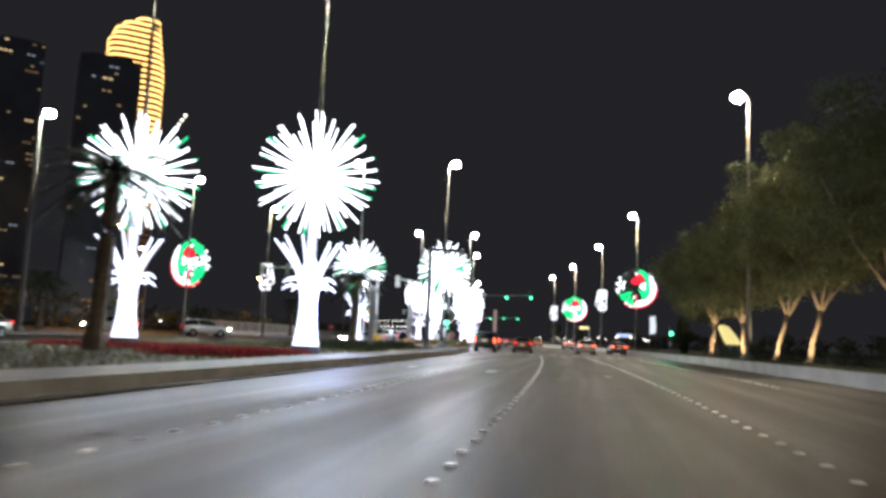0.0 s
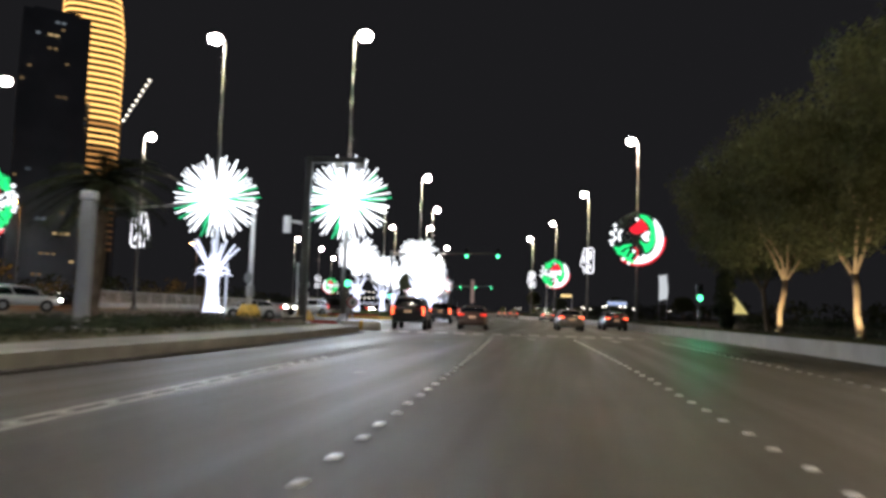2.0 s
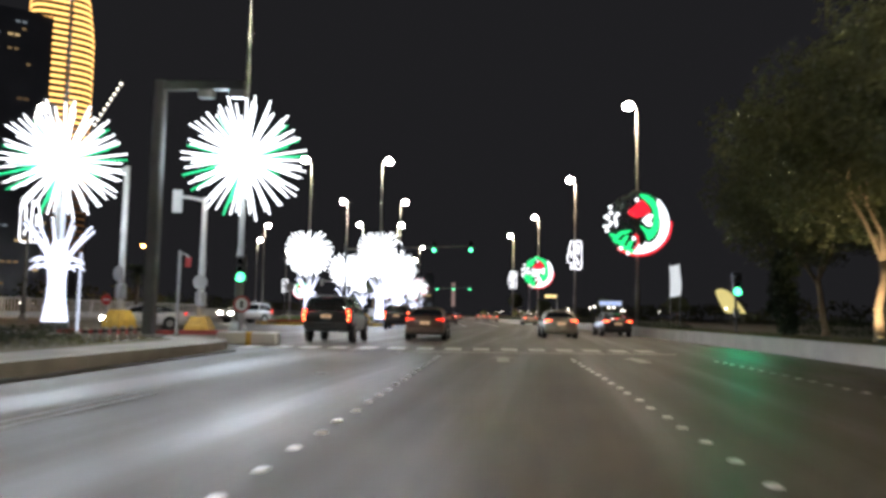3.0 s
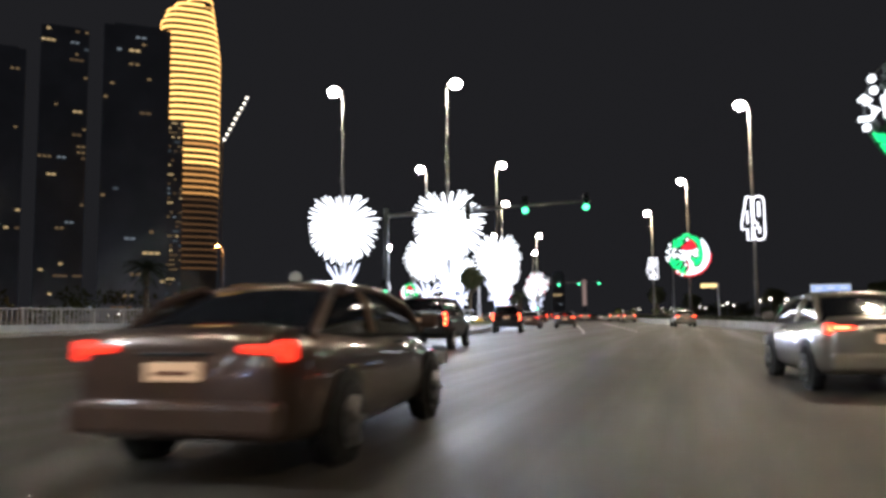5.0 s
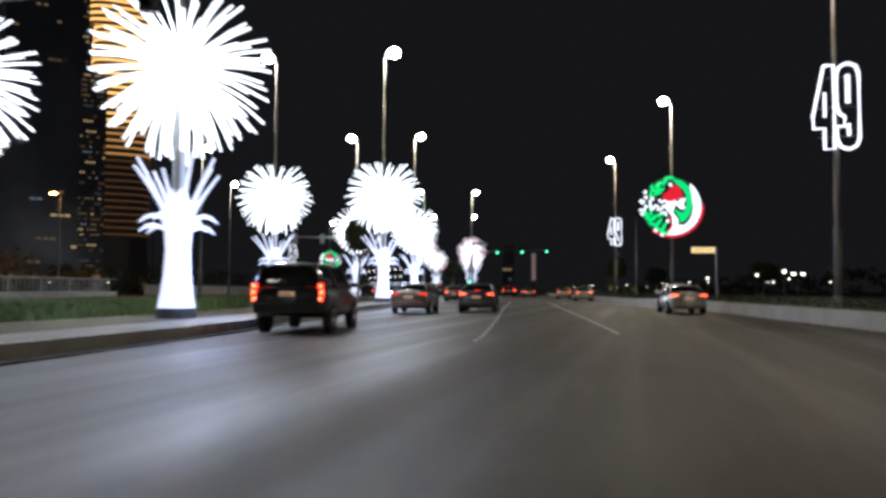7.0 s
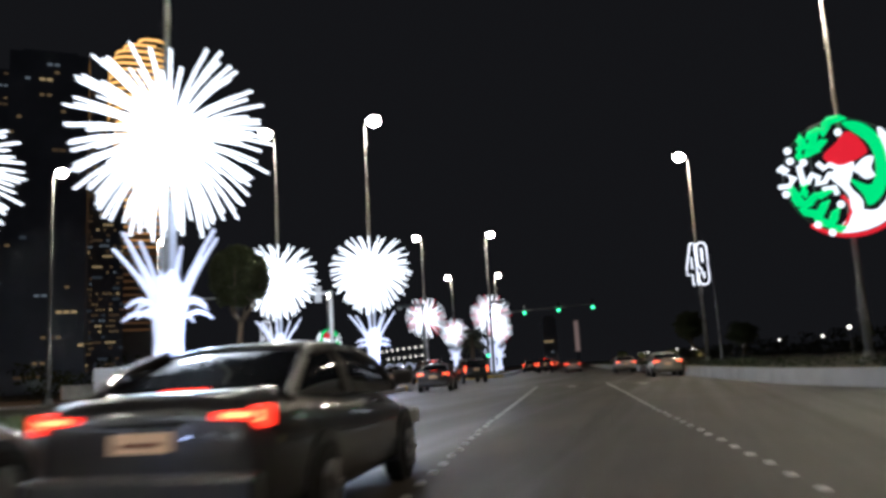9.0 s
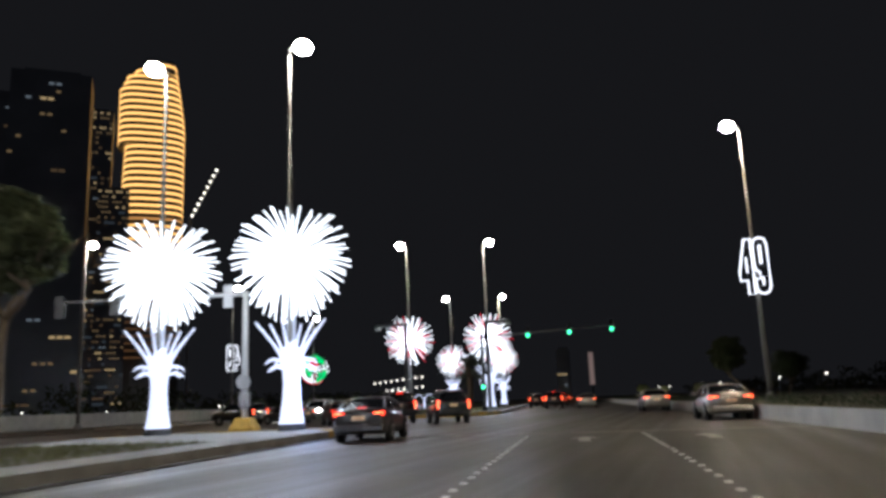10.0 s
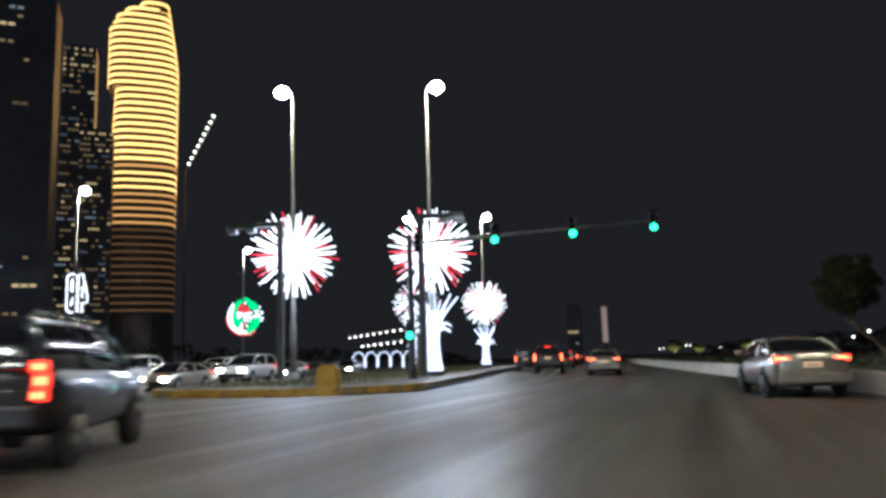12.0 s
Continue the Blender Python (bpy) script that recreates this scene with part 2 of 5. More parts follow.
def kerb_left(y):
    return lerp(KERB_L, y)


def kerb_far(y):
    return lerp(KERB_LL, y)


bm = B()
ribbon(bm, -70, 640, -37.5, wall_right, -0.1, 0.0)
single("road", bm, ASPHALT, "worn brown-grey asphalt carriageway under street lamps", "road", kind="structure")
bm = B()
box(bm, -122, 84, -0.052, 172, 34, 0.09)
single("side_road", bm, ASPHALT, "asphalt side street joining at the junction", "road", kind="structure")
bm = B()
box(bm, -140, 194, -0.052, 160, 28, 0.09)
single("side_road", bm, ASPHALT, "asphalt side street joining at the second junction", "road", kind="structure")


# medians: kerb body, planted top, painted nose blocks
def median(y0, y1, name, label, nose0, nose1, colours=(YELLOW, DULL_YELLOW)):
    top = thing(name, Matrix(), label, "median", kind="structure")

    def taper(y):
        k = 1.0
        if nose0 and y < y0 + 4:
            k = min(k, math.sqrt(max(0.0, 1 - ((y0 + 4 - y) / 4) ** 2)))
        if nose1 and y > y1 - 4:
            k = min(k, math.sqrt(max(0.0, 1 - ((y - y1 + 4) / 4) ** 2)))
        return 0.12 + 0.88 * k

    def left(y):
        m_, h = (kerb_left(y) + kerb_far(y)) / 2, (kerb_left(y) - kerb_far(y)) / 2
        return m_ - h * taper(y)

    def right(y):
        m_, h = (kerb_left(y) + kerb_far(y)) / 2, (kerb_left(y) - kerb_far(y)) / 2
        return m_ + h * taper(y)

    bm = B()
    ribbon(bm, y0, y1, left, lambda y: left(y) + 0.35, 0.0, 0.28, 0.8)
    part("kerb", bm, KERB, top)
    bm = B()
    ribbon(bm, y0, y1, lambda y: right(y) - 0.35, right, 0.0, 0.28, 0.8)
    part("kerb", bm, KERB, top)
    bm = B()
    ribbon(bm, y0, y1, right, lambda y: right(y) + 0.28, 0.0, 0.035, 0.8)
    part("gutter", bm, KERB_DARK, top, "dark stained gutter strip")
    bm = B()
    ribbon(bm, y0, y1, lambda y: right(y) - 1.7, lambda y: right(y) - 0.352, 0.0, 0.284, 0.8)
    part("paving", bm, PAVING, top, "pale paved edge strip")
    bm = B()
    ribbon(bm, y0 + 0.3, y1 - 0.3, lambda y: left(y) + 0.352, lambda y: right(y) - 1.702, 0.0, 0.262, 0.8)
    part("planting_bed", bm, LAWN, top, "patchy lawn and soil")
    # painted blocks round the noses
    for on, ya in ((nose0, y0), (nose1, y1)):
        if not on:
            continue
        for side in (left, right):
            for k in range(7):
                s = 0.6 * k
                yy = ya + (s if ya == y0 else -s - 0.6)
                bm = B()
                sgn = -0.004 if side is left else 0.004
                o = 0.0 if side is left else -0.36
                ribbon(bm, yy, yy + 0.58, lambda y: side(y) + o + sgn - (0.004 if side is left else 0), lambda y: side(y) + o + 0.36 + sgn, 0.0, 0.29, 0.3)
                part("kerb_block", bm, colours[k % 2], top)
        bm = B()
        yy = ya - 0.01 if ya == y0 else ya - 0.3
        ribbon(bm, yy, yy + 0.31, left, right, 0.0, 0.292, 0.3)
        part("kerb_block", bm, colours[0], top)
    return left, right


median(-70, 62.5, "median_1", "kerbed median with lawn, red flowers and paving", False, True, (KERB, PAVING))
M2E = median(103, 178.5, "median_2", "kerbed median with lawn between two junctions", True, True)
median(207, 640, "median_3", "kerbed median with yellow painted nose", True, False)

bm = B()
ribbon(bm, 168.5, 177.6, lambda y: M2E[0](y) + 0.36, lambda y: M2E[1](y) - 1.71, 0.0, 0.27, 0.8)
part("paving", bm, PAVING, bpy.data.objects["median_2"], "worn paved end of the median")

# right-hand low wall, raised verge
bm = B()
ribbon(bm, -70, 640, wall_right, lambda y: wall_right(y) + 0.3, -0.1, 0.55)
single("roadside_wall", bm, CONCRETE, "low pale concrete wall along the roadside", "low wall", kind="structure")
bm = B()
ribbon(bm, -70, 640, lambda y: wall_right(y) + 0.302, lambda y: wall_right(y) + 3.2, -0.1, 0.5)
single("verge", bm, LAWN, "raised planted verge behind the wall", "verge", kind="structure")
bm = B()
ribbon(bm, -70, 640, lambda y: wall_right(y) + 3.202, lambda y: wall_right(y) + 60, -0.1, 0.46, 20)
single("park_ground", bm, SAND, "dark park ground behind the verge", "ground", kind="structure")
# far side of the other carriageway
bm = B()
ribbon(bm, -70, 66, -44.5, -37.5, -0.1, 0.16)
single("pavement", bm, PAVING, "paved strip beside the opposite carriageway", "pavement", kind="structure")
bm = B()
ribbon(bm, 102, 179, -44.5, -37.5, -0.1, 0.16)
single("pavement", bm, PAVING, "paved strip beside the opposite carriageway", "pavement", kind="structure")
bm = B()
ribbon(bm, 209, 640, -44.5, -37.5, -0.1, 0.16)
single("pavement", bm, PAVING, "paved strip beside the opposite carriageway", "pavement", kind="structure")


# ---------------------------------------------------------------- road markings
def stud_line(y0, y1, d, name="stud_line", gap=1.0, material=STUD):
    top = thing(name, Matrix(), "line of raised white ceramic lane studs", "lane studs", group="lane stud lines", kind="structure")
    bm = B()
    bmesh.ops.create_cone(bm, segments=12, radius1=0.062, radius2=0.05, depth=0.018, cap_ends=True)
    bmesh.ops.transform(bm, matrix=Matrix.Diagonal((1.0, 1.3, 1, 1)), verts=bm.verts)
    me = finish(bm, "stud", material)
    y = y0
    while y < y1:
        dd = d(y) if callable(d) else d
        part("stud", me, material, top, m=at(y + 0.04 * math.sin(y * 5.3), dd + 0.015 * math.sin(y * 3.1), 0.008))
        y += gap
    return top


def paint(y0, y1, d0, d1, name, label, material=PAINT):
    bm = B()
    ribbon(bm, y0, y1, d0, d1, 0.001, 0.006, 3)
    single(name, bm, material, label, "road marking", kind="structure")


stud_line(-1.38, 59.5, 0.97, gap=0.8783)
stud_line(-1.8, 59.5, 4.62, gap=0.9095)
stud_line(24, 60, 8.62, gap=0.72)
stud_line(115, 172, lambda y: 1.0 - 0.74 * min(1, max(0, (y - 117) / 30)), gap=0.8)
stud_line(119, 172, lambda y: 4.6 - 0.72 * min(1, max(0, (y - 112) / 38)), gap=0.815)
stud_line(228, 262, 0.0)
for d in (-2.36, -2.12):
    paint(14, 39.5, d, d + 0.1, "lane_line", "worn white turning lane line", WORN_PAINT)
    paint(39.6, 48, d + 0.01, d + 0.09, "lane_line", "almost worn away turning lane line", FAINT_PAINT)
paint(52.3, 52.42, -0.9, -0.68, "lane_mark", "short worn white mark in the lane", WORN_PAINT)
paint(37.7, 37.82, -0.65, -0.42, "lane_mark", "short worn white mark in the lane", WORN_PAINT)
stud_line(-1.6, 42, -2.19, gap=0.81, material=PAINT)
bm = B()
loft(bm, [[at(61.2 + 0.27 * (d + 0.5) + o, d, z).translation for o, z in ((0, 0.001), (0.2, 0.001), (0.2, 0.006), (0, 0.006))] for d in (-0.5, 2.5, 5.5, 8.4)])
bmesh.ops.recalc_face_normals(bm, faces=bm.faces)
single("stop_line", bm, PAINT, "thin white stop line across the lanes", "road marking", kind="structure")
paint(173.4, 173.65, -7.2, 8.9, "stop_line", "worn thin stop line across the lanes", WORN_PAINT)
zebra = thing("zebra_crossing", Matrix(), "worn white zebra crossing blocks", "zebra crossing", kind="structure")
for i in range(15):
    d = -5.74 + i * 0.945
    y = 63.0 + 0.235 * d
    bm = B()
    ribbon(bm, y, y + 1.4, d, d + 0.54, 0.001, 0.007, 1)
    part("stripe", bm, PAINT, zebra)


def arrow(y, d, size=1.0):
    bm = B()
    pts = [(-0.17, 0), (0.17, 0), (0.15, 1.45), (0.4, 1.45), (0, 2.35), (-0.4, 1.45), (-0.15, 1.45)]
    vs = [bm.verts.new((a, b, 0.006)) for a, b in pts]
    f = bm.faces.new(vs)
    r = bmesh.ops.extrude_face_region(bm, geom=[f])
    bmesh.ops.translate(bm, vec=(0, 0, -0.005), verts=[v for v in r["geom"] if isinstance(v, bmesh.types.BMVert)])
    bmesh.ops.recalc_face_normals(bm, faces=bm.faces)
    single("lane_arrow", bm, PAINT if y > 100 else WORN_PAINT, "white straight-ahead arrow painted on the asphalt", "lane arrow", group="lane arrows", kind="structure", m=at(y, d) @ Matrix.Diagonal((size, size, 1, 1)))


for y, d, k in ((24.4, -0.64, 1.0), (25.4, 3.45, 0.62), (25.2, -3.7, 0.8), (57.4, 2.75, 1.0), (58.4, 6.45, 1.0), (168.4, 2.06, 1.0), (168.5, 5.45, 1.0)):
    arrow(y, d, k)


# ---------------------------------------------------------------- street lamps
def lamp_post_master(arm, name="street_lamp"):
    top = thing(name, Matrix(), "tall grey street lamp with one bright white head", "street lamp", group="street lamps")
    bm = B()
    tube(bm, [(0, 0, 0), (0, 0, 0.12), (0, 0, 0.5)], [0.42, 0.40, 0.2], 12)
    part("base", bm, POLE_PAINT, top)
    bm = B()
    tube(bm, [(0, 0, 0.4), (0, 0, 3.2), (0, 0, 3.3), (0, 0, 17.0)], [0.18, 0.17, 0.12, 0.065], 12)
    part("pole", bm, POLE_PAINT, top, smooth=True)
    bm = B()
    tube(bm, [(0, 0, 16.9), (arm * 0.12, 0, 17.2), (arm * 0.6, 0, 17.38)], [0.07, 0.06, 0.05], 8)
    part("arm", bm, POLE_PAINT, top, smooth=True)
    bm = B()
    loft(bm, [[(arm * 0.5, -0.13, 17.34), (arm * 0.5, 0.13, 17.34), (arm * 0.5, 0.11, 17.48), (arm * 0.5, -0.11, 17.48)],
              [(arm * 0.9, -0.24, 17.32), (arm * 0.9, 0.24, 17.32), (arm * 0.9, 0.18, 17.52), (arm * 0.9, -0.18, 17.52)],
              [(arm * 1.45, -0.2, 17.34), (arm * 1.45, 0.2, 17.34), (arm * 1.45, 0.15, 17.46), (arm * 1.45, -0.15, 17.46)]])
    bmesh.ops.recalc_face_normals(bm, faces=bm.faces)
    head = part("lamp_head", bm, DARK_STEEL, top)
    # larger and rounder than a real lens: the lamp's glare put into its shape
    bm = B()
    r = bmesh.ops.create_uvsphere(bm, u_segments=16, v_segments=8, radius=1)
    bmesh.ops.transform(bm, matrix=Matrix.Translation((arm * 1.05, 0, 17.22)) @ Matrix.Diagonal((0.42, 0.36, 0.32, 1)), verts=bm.verts)
    part("lens", bm, LAMP_LENS, head, "glowing white lens, bulged out to stand in for glare", smooth=True)
    return top


def lamp_light(y, d, z, power=1.0, colour=(1.0, 0.89, 0.72)):
    L = bpy.data.lights.new("street_light", "SPOT")
    L.energy = LAMP_POWER * power
    L.color = colour
    L.spot_size, L.spot_blend, L.shadow_soft_size = radians(165), 0.6, 0.25
    ob = new("street_light", L)
    ob.matrix_basis = at(y, d, z)


R_POSTS = [(12, 13.9, 0.5), (49.6, 13.95, 0.5), (98.5, 14.15, 0.5), (131.8, 14.4, 0.5), (167.3, 14.45, 0.5), (197.5, 13.5, 0.5)]
ML_POSTS = [(27.4, -16.3), (68.3, -16.25), (117.0, -15.9), (147.3, -16.0), (176.0, -16.5), (221.3, -14.5), (264.2, -16.7)]
MR_POSTS = [(27.5, -8.35), (68.3, -8.0), (117.9, -8.2), (147.95, -8.1), (176.5, -10.1), (224.0, -6.5), (267.1, -8.95)]
L_POSTS = [(50.5, -38.9), (75.8, -37.5), (94.6, -34.6), (177.0, -35.7), (205.5, -43.8), (236, -42.7), (275, -45.1)]

post_left = lamp_post_master(-0.62)
post_right = lamp_post_master(0.62)
posts = []
for i, (y, d, z) in enumerate(R_POSTS):
    m = at(y, d, z - 0.02)
    post_left.matrix_basis = m if i == 0 else post_left.matrix_basis
    if i:
        copy_thing(post_left, m)
    lamp_light(y, d - 0.65, 17.0 + z, 1.65 if y < 90 else 1.2 if y < 150 else 1.5, (1.0, 0.81, 0.56))
for y, d in ML_POSTS:
    copy_thing(post_left, at(y, d, 0.24))
    lamp_light(y, d - 0.65, 17.3, 0.7 if y < 160 else 1.1)
for i, (y, d) in enumerate(MR_POSTS):
    m = at(y, d, 0.24)
    if i:
        copy_thing(post_right, m)
    else:
        post_right.matrix_basis = m
    lamp_light(y, d + 0.65, 17.3, 1.0 if y < 160 else 1.6)
for y, d in L_POSTS:
    copy_thing(post_right, at(y, d, 0.14))
    lamp_light(y, d + 0.65, 17.2, 0.6)


# ---------------------------------------------------------------- firework palms on the median
def rod_mesh(droop, material, name):
    bm = B()
    pts, rad = [], []
    for k in range(5 if droop else 2):
        s = k / (4 if droop else 1)
        r = 0.25 + 2.4 * s
        pts.append((r, 0, -droop * s * s))
        rad.append(0.032 if droop else 0.027)
    tube(bm, pts, rad, 6)
    return finish(bm, name, material)


def firework_palm(label, colour, droop, seed, share):
    rnd = random.Random(seed)
    top = thing("firework_palm", Matrix(), label, "light decoration", group="firework palms on the median")
    bm = B()
    tube(bm, [(0, 0, 0), (0, 0, 0.3)], [0.58, 0.56], 20)
    part("plinth", bm, DARK_STEEL, top, "dark round plinth")
    # trunk of light strings: flutes on a waisted profile
    bm = B()
    prof = [(0.3, 0.52), (0.7, 0.45), (1.3, 0.37), (2.0, 0.33), (2.5, 0.37), (2.9, 0.47), (3.15, 0.45), (3.5, 0.28), (3.8, 0.2)]
    rings = []
    for z, r in prof:
        rings.append([((r + (0.018 if k % 2 else -0.018)) * math.cos(k * math.pi / 20), (r + (0.018 if k % 2 else -0.018)) * math.sin(k * math.pi / 20), z) for k in range(40)])
    loft(bm, rings)
    part("trunk", bm, TRUNK_LED, top, "trunk wrapped in white light strings")
    for k in range(9):
        a = k * 2 * math.pi / 9 + rnd.uniform(-0.15, 0.15)
        h = rnd.uniform(4.2, 4.75)
        out = rnd.uniform(1.15, 1.55)
        bm = B()
        pts = []
        for i in range(5):
            s = i / 4
            rr = 0.34 + (out - 0.34) * s ** 1.25
            pts.append((rr * math.cos(a), rr * math.sin(a), 2.9 + (h - 2.9) * s))
        tube(bm, pts, [0.09, 0.075, 0.06, 0.05, 0.04], 6)
        part("frond", bm, TRUNK_LED, top)
    for k in range(12):
        a = k * 2 * math.pi / 12 + rnd.uniform(-0.1, 0.1)
        z0 = 2.55 if k % 2 else 2.85
        bm = B()
        pts = [((0.36 + 0.75 * s) * math.cos(a), (0.36 + 0.75 * s) * math.sin(a), z0 + 0.22 * math.sin(math.pi * s * 0.9) - 0.12 * s) for s in (0, 0.25, 0.5, 0.75, 1)]
        tube(bm, pts, [0.03, 0.06, 0.07, 0.06, 0.02], 6)
        part("leaf", bm, TRUNK_LED, top)
    # the post under the ball: light falling on it is put in as emission
    bm = B()
    tube(bm, [(0, 0, 3.6), (0, 0, 5.6)], [0.2, 0.18], 12)
    part("stem", bm, POLE_GLOW, top, "pole below the ball, the ball's light put in as glow")
    # added white sphere, stands in for the glare where the rods meet
    bm = B()
    bmesh.ops.create_uvsphere(bm, u_segments=16, v_segments=10, radius=0.55)
    bmesh.ops.translate(bm, vec=(0, 0, 7.25), verts=bm.verts)
    part("core", bm, WHITE_LED, top, smooth=True)
    white, tint = rod_mesh(droop, WHITE_LED, "rod"), rod_mesh(droop, colour, "rod_tinted")
    N = 170 if droop else 130
    for k in range(N):
        u = 1 - 2 * (k + 0.5) / N
        a = k * 2.399963 + rnd.uniform(-0.12, 0.12)
        e = math.asin(u) + rnd.uniform(-0.05, 0.05)
        s = rnd.uniform(0.88, 1.02)
        part("rod", tint if rnd.random() < share else white, None, top, m=Matrix.Translation((0, 0, 7.25)) @ Matrix.Rotation(a, 4, "Z") @ Matrix.Rotation(-e, 4, "Y") @ Matrix.Scale(s, 4))
    return top


def firework_ball(src, label):
    """The ball of a firework palm alone, hung on its post."""
    top = thing("firework_ball", Matrix(), label, "light decoration", group="firework balls on posts")
    for o in src.children:
        if o.name.split(".")[0] in ("rod", "core"):
            k = o.copy()
            scene.collection.objects.link(k)
            k.parent = top
    return top


green_palm = firework_palm("palm-shaped light figure under a white and green firework ball", GREEN_LED, 0.0, 3, 0.2)
white_palm = firework_palm("palm-shaped light figure under a white drooping firework ball", WHITE_LED, 0.6, 5, 0.0)
red_palm = firework_palm("palm-shaped light figure under a white and red firework ball", RED_LED, 0.0, 7, 0.22)
green_ball = firework_ball(green_palm, "white and green firework ball of light rods on a post")
red_ball = firework_ball(red_palm, "white and red firework ball of light rods on a post")
used = set()
for row in (ML_POSTS, MR_POSTS):
    for i, (y, d) in enumerate(row):
        src = green_palm if i < 2 else (white_palm if i < 5 else red_palm)
        if (row is MR_POSTS and i == 1):
            src = green_ball
        if (row is ML_POSTS and i == 5):
            src = red_ball
        m = at(y - 0.05 if i == 0 else y + 0.12, d, 0.262, 37 * i + (11 if row is ML_POSTS else 0))
        if src in used:
            copy_thing(src, m)
        else:
            src.matrix_basis = m
            used.add(src)
        L = bpy.data.lights.new("ball_light", "POINT")
        L.energy, L.color, L.shadow_soft_size = BALL_POWER, (0.76, 0.85, 1.0), 0.5
        new("ball_light", L).matrix_basis = at(y - 0.7, d, 7.5)
        if row is MR_POSTS and i in (0, 2, 3, 4):
            L = bpy.data.lights.new("trunk_light", "POINT")
            L.energy, L.color, L.shadow_soft_size = 230, (0.5, 0.6, 1.0), 0.4
            new("trunk_light", L).matrix_basis = at(y - 0.3, d + 1.0, 2.2)


# ---------------------------------------------------------------- lit signs on the lamp posts
def emblem(label, dead):
    """dead: the upper leaves and most of the lettering are unlit."""
    top = thing("lit_emblem", Matrix(), label, "light sign", group="round light emblems")
    bm = B()
    tube(bm, [(2.35 * math.cos(a), 0.09, 2.35 * math.sin(a)) for a in [k * 2 * math.pi / 40 for k in range(41)]], 0.03, 5, cap=False)
    for x in (-1.2, 0, 1.2):
        h = math.sqrt(2.35 ** 2 - x * x)
        tube(bm, [(x, 0.1, -h), (x, 0.1, h)], 0.025, 5)
    part("frame", bm, DARK_STEEL, top, "thin dark wire frame")

    def slab(name, pts, material, y):
        """A flat lit shape with a rounded outline through the points."""
        n = len(pts)
        edge = []
        for i in range(n):
            p0, p1, p2, p3 = (Vector(pts[(i + j) % n]) for j in (-1, 0, 1, 2))
            for t_ in (0.0, 0.33, 0.67):
                edge.append(0.5 * (2 * p1 + (p2 - p0) * t_ + (2 * p0 - 5 * p1 + 4 * p2 - p3) * t_ ** 2 + (3 * p1 - p0 - 3 * p2 + p3) * t_ ** 3))
        bm = B()
        f = bm.faces.new([bm.verts.new((p.x, y - 0.035, p.y)) for p in edge])
        r = bmesh.ops.extrude_face_region(bm, geom=[f])
        bmesh.ops.translate(bm, vec=(0, 0.07, 0), verts=[v for v in r["geom"] if isinstance(v, bmesh.types.BMVert)])
        bmesh.ops.triangulate(bm, faces=bm.faces)
        bmesh.ops.recalc_face_normals(bm, faces=bm.faces)
        part(name, bm, material, top)

    def arc(r, a0, a1, n):
        return [(r * math.cos(math.radians(a0 + (a1 - a0) * k / n)), r * math.sin(math.radians(a0 + (a1 - a0) * k / n))) for k in range(n + 1)]

    slab("white_crescent", arc(2.33, 52, -104, 9) + [(-0.1, -1.75), (0.3, -1.45), (0.95, -1.5), (1.45, -1.0), (1.68, -0.2), (1.62, 0.6)], EMB_WHITE, 0.0)
    slab("white_swoosh", [(-0.55, -0.05), (-0.2, 0.42), (0.35, 0.5), (0.2, -0.1), (0.1, -0.5), (0.5, -1.1), (0.35, -1.75), (0.02, -1.5), (0.05, -0.9), (-0.25, -0.45)], UNLIT_TUBE if dead else EMB_WHITE, -0.01)
    slab("green_crescent", [(0.1, 2.12), (0.75, 2.1), (1.35, 1.55), (1.58, 0.75), (1.55, -0.25), (1.2, -0.98), (0.72, -1.32), (0.55, -0.85), (0.12, -0.2), (0.35, -0.3), (0.85, -0.5), (1.12, -0.05), (1.15, 0.7), (0.9, 1.35)], EMB_GREEN, -0.05)
    slab("red_flag", [(-0.75, 0.85), (-0.25, 1.3), (0.22, 1.75), (0.65, 1.4), (0.88, 0.95), (0.75, 0.72), (0.0, 0.4), (-0.5, 0.48)], EMB_RED, -0.08)
    slab("white_dove", [(0.3, 0.2), (0.75, 0.62), (1.08, 0.6), (0.92, 0.15), (1.05, -0.15), (0.7, -0.25), (0.45, 0.0)], EMB_WHITE, -0.11)
    for name, pts, rad in (("red_outline", arc(2.46, 4, -128, 22), 0.09), ("red_curl", [(-0.25, -0.85), (-0.02, -1.1), (0.02, -1.5), (-0.2, -1.95), (-0.5, -2.2)], 0.07)):
        bm = B()
        tube(bm, [(x, -0.03, z) for x, z in pts], rad, 6)
        part(name, bm, EMB_RED, top)
    # green leaf strokes in two sprays on the left side
    for x, z, ang, ln in ((-0.2, 2.2, 10, 0.5), (-0.45, 1.95, 55, 0.38), (-0.95, 1.75, 25, 0.42), (-1.0, 1.4, 70, 0.4), (-1.42, 1.5, 110, 0.36), (-1.55, 1.05, 80, 0.36), (-1.15, 0.95, 20, 0.34),
                          (-0.75, 1.25, 45, 0.3), (-1.95, -0.55, 120, 0.42), (-1.55, -0.45, 85, 0.36), (-1.75, -0.95, 160, 0.42), (-1.3, -0.95, 40, 0.44), (-1.5, -1.35, 165, 0.44), (-0.95, -1.35, 60, 0.42),
                          (-1.05, -1.75, 150, 0.42), (-0.55, -1.7, 70, 0.4), (-0.6, -2.05, 170, 0.36), (-0.8, -0.75, 30, 0.32)):
        a = math.radians(ang)
        t_ = Vector((math.cos(a), 0, math.sin(a))) * ln
        up = Vector((-math.sin(a), 0, math.cos(a))) * 0.1
        c0 = Vector((x, -0.06, z))
        bm = B()
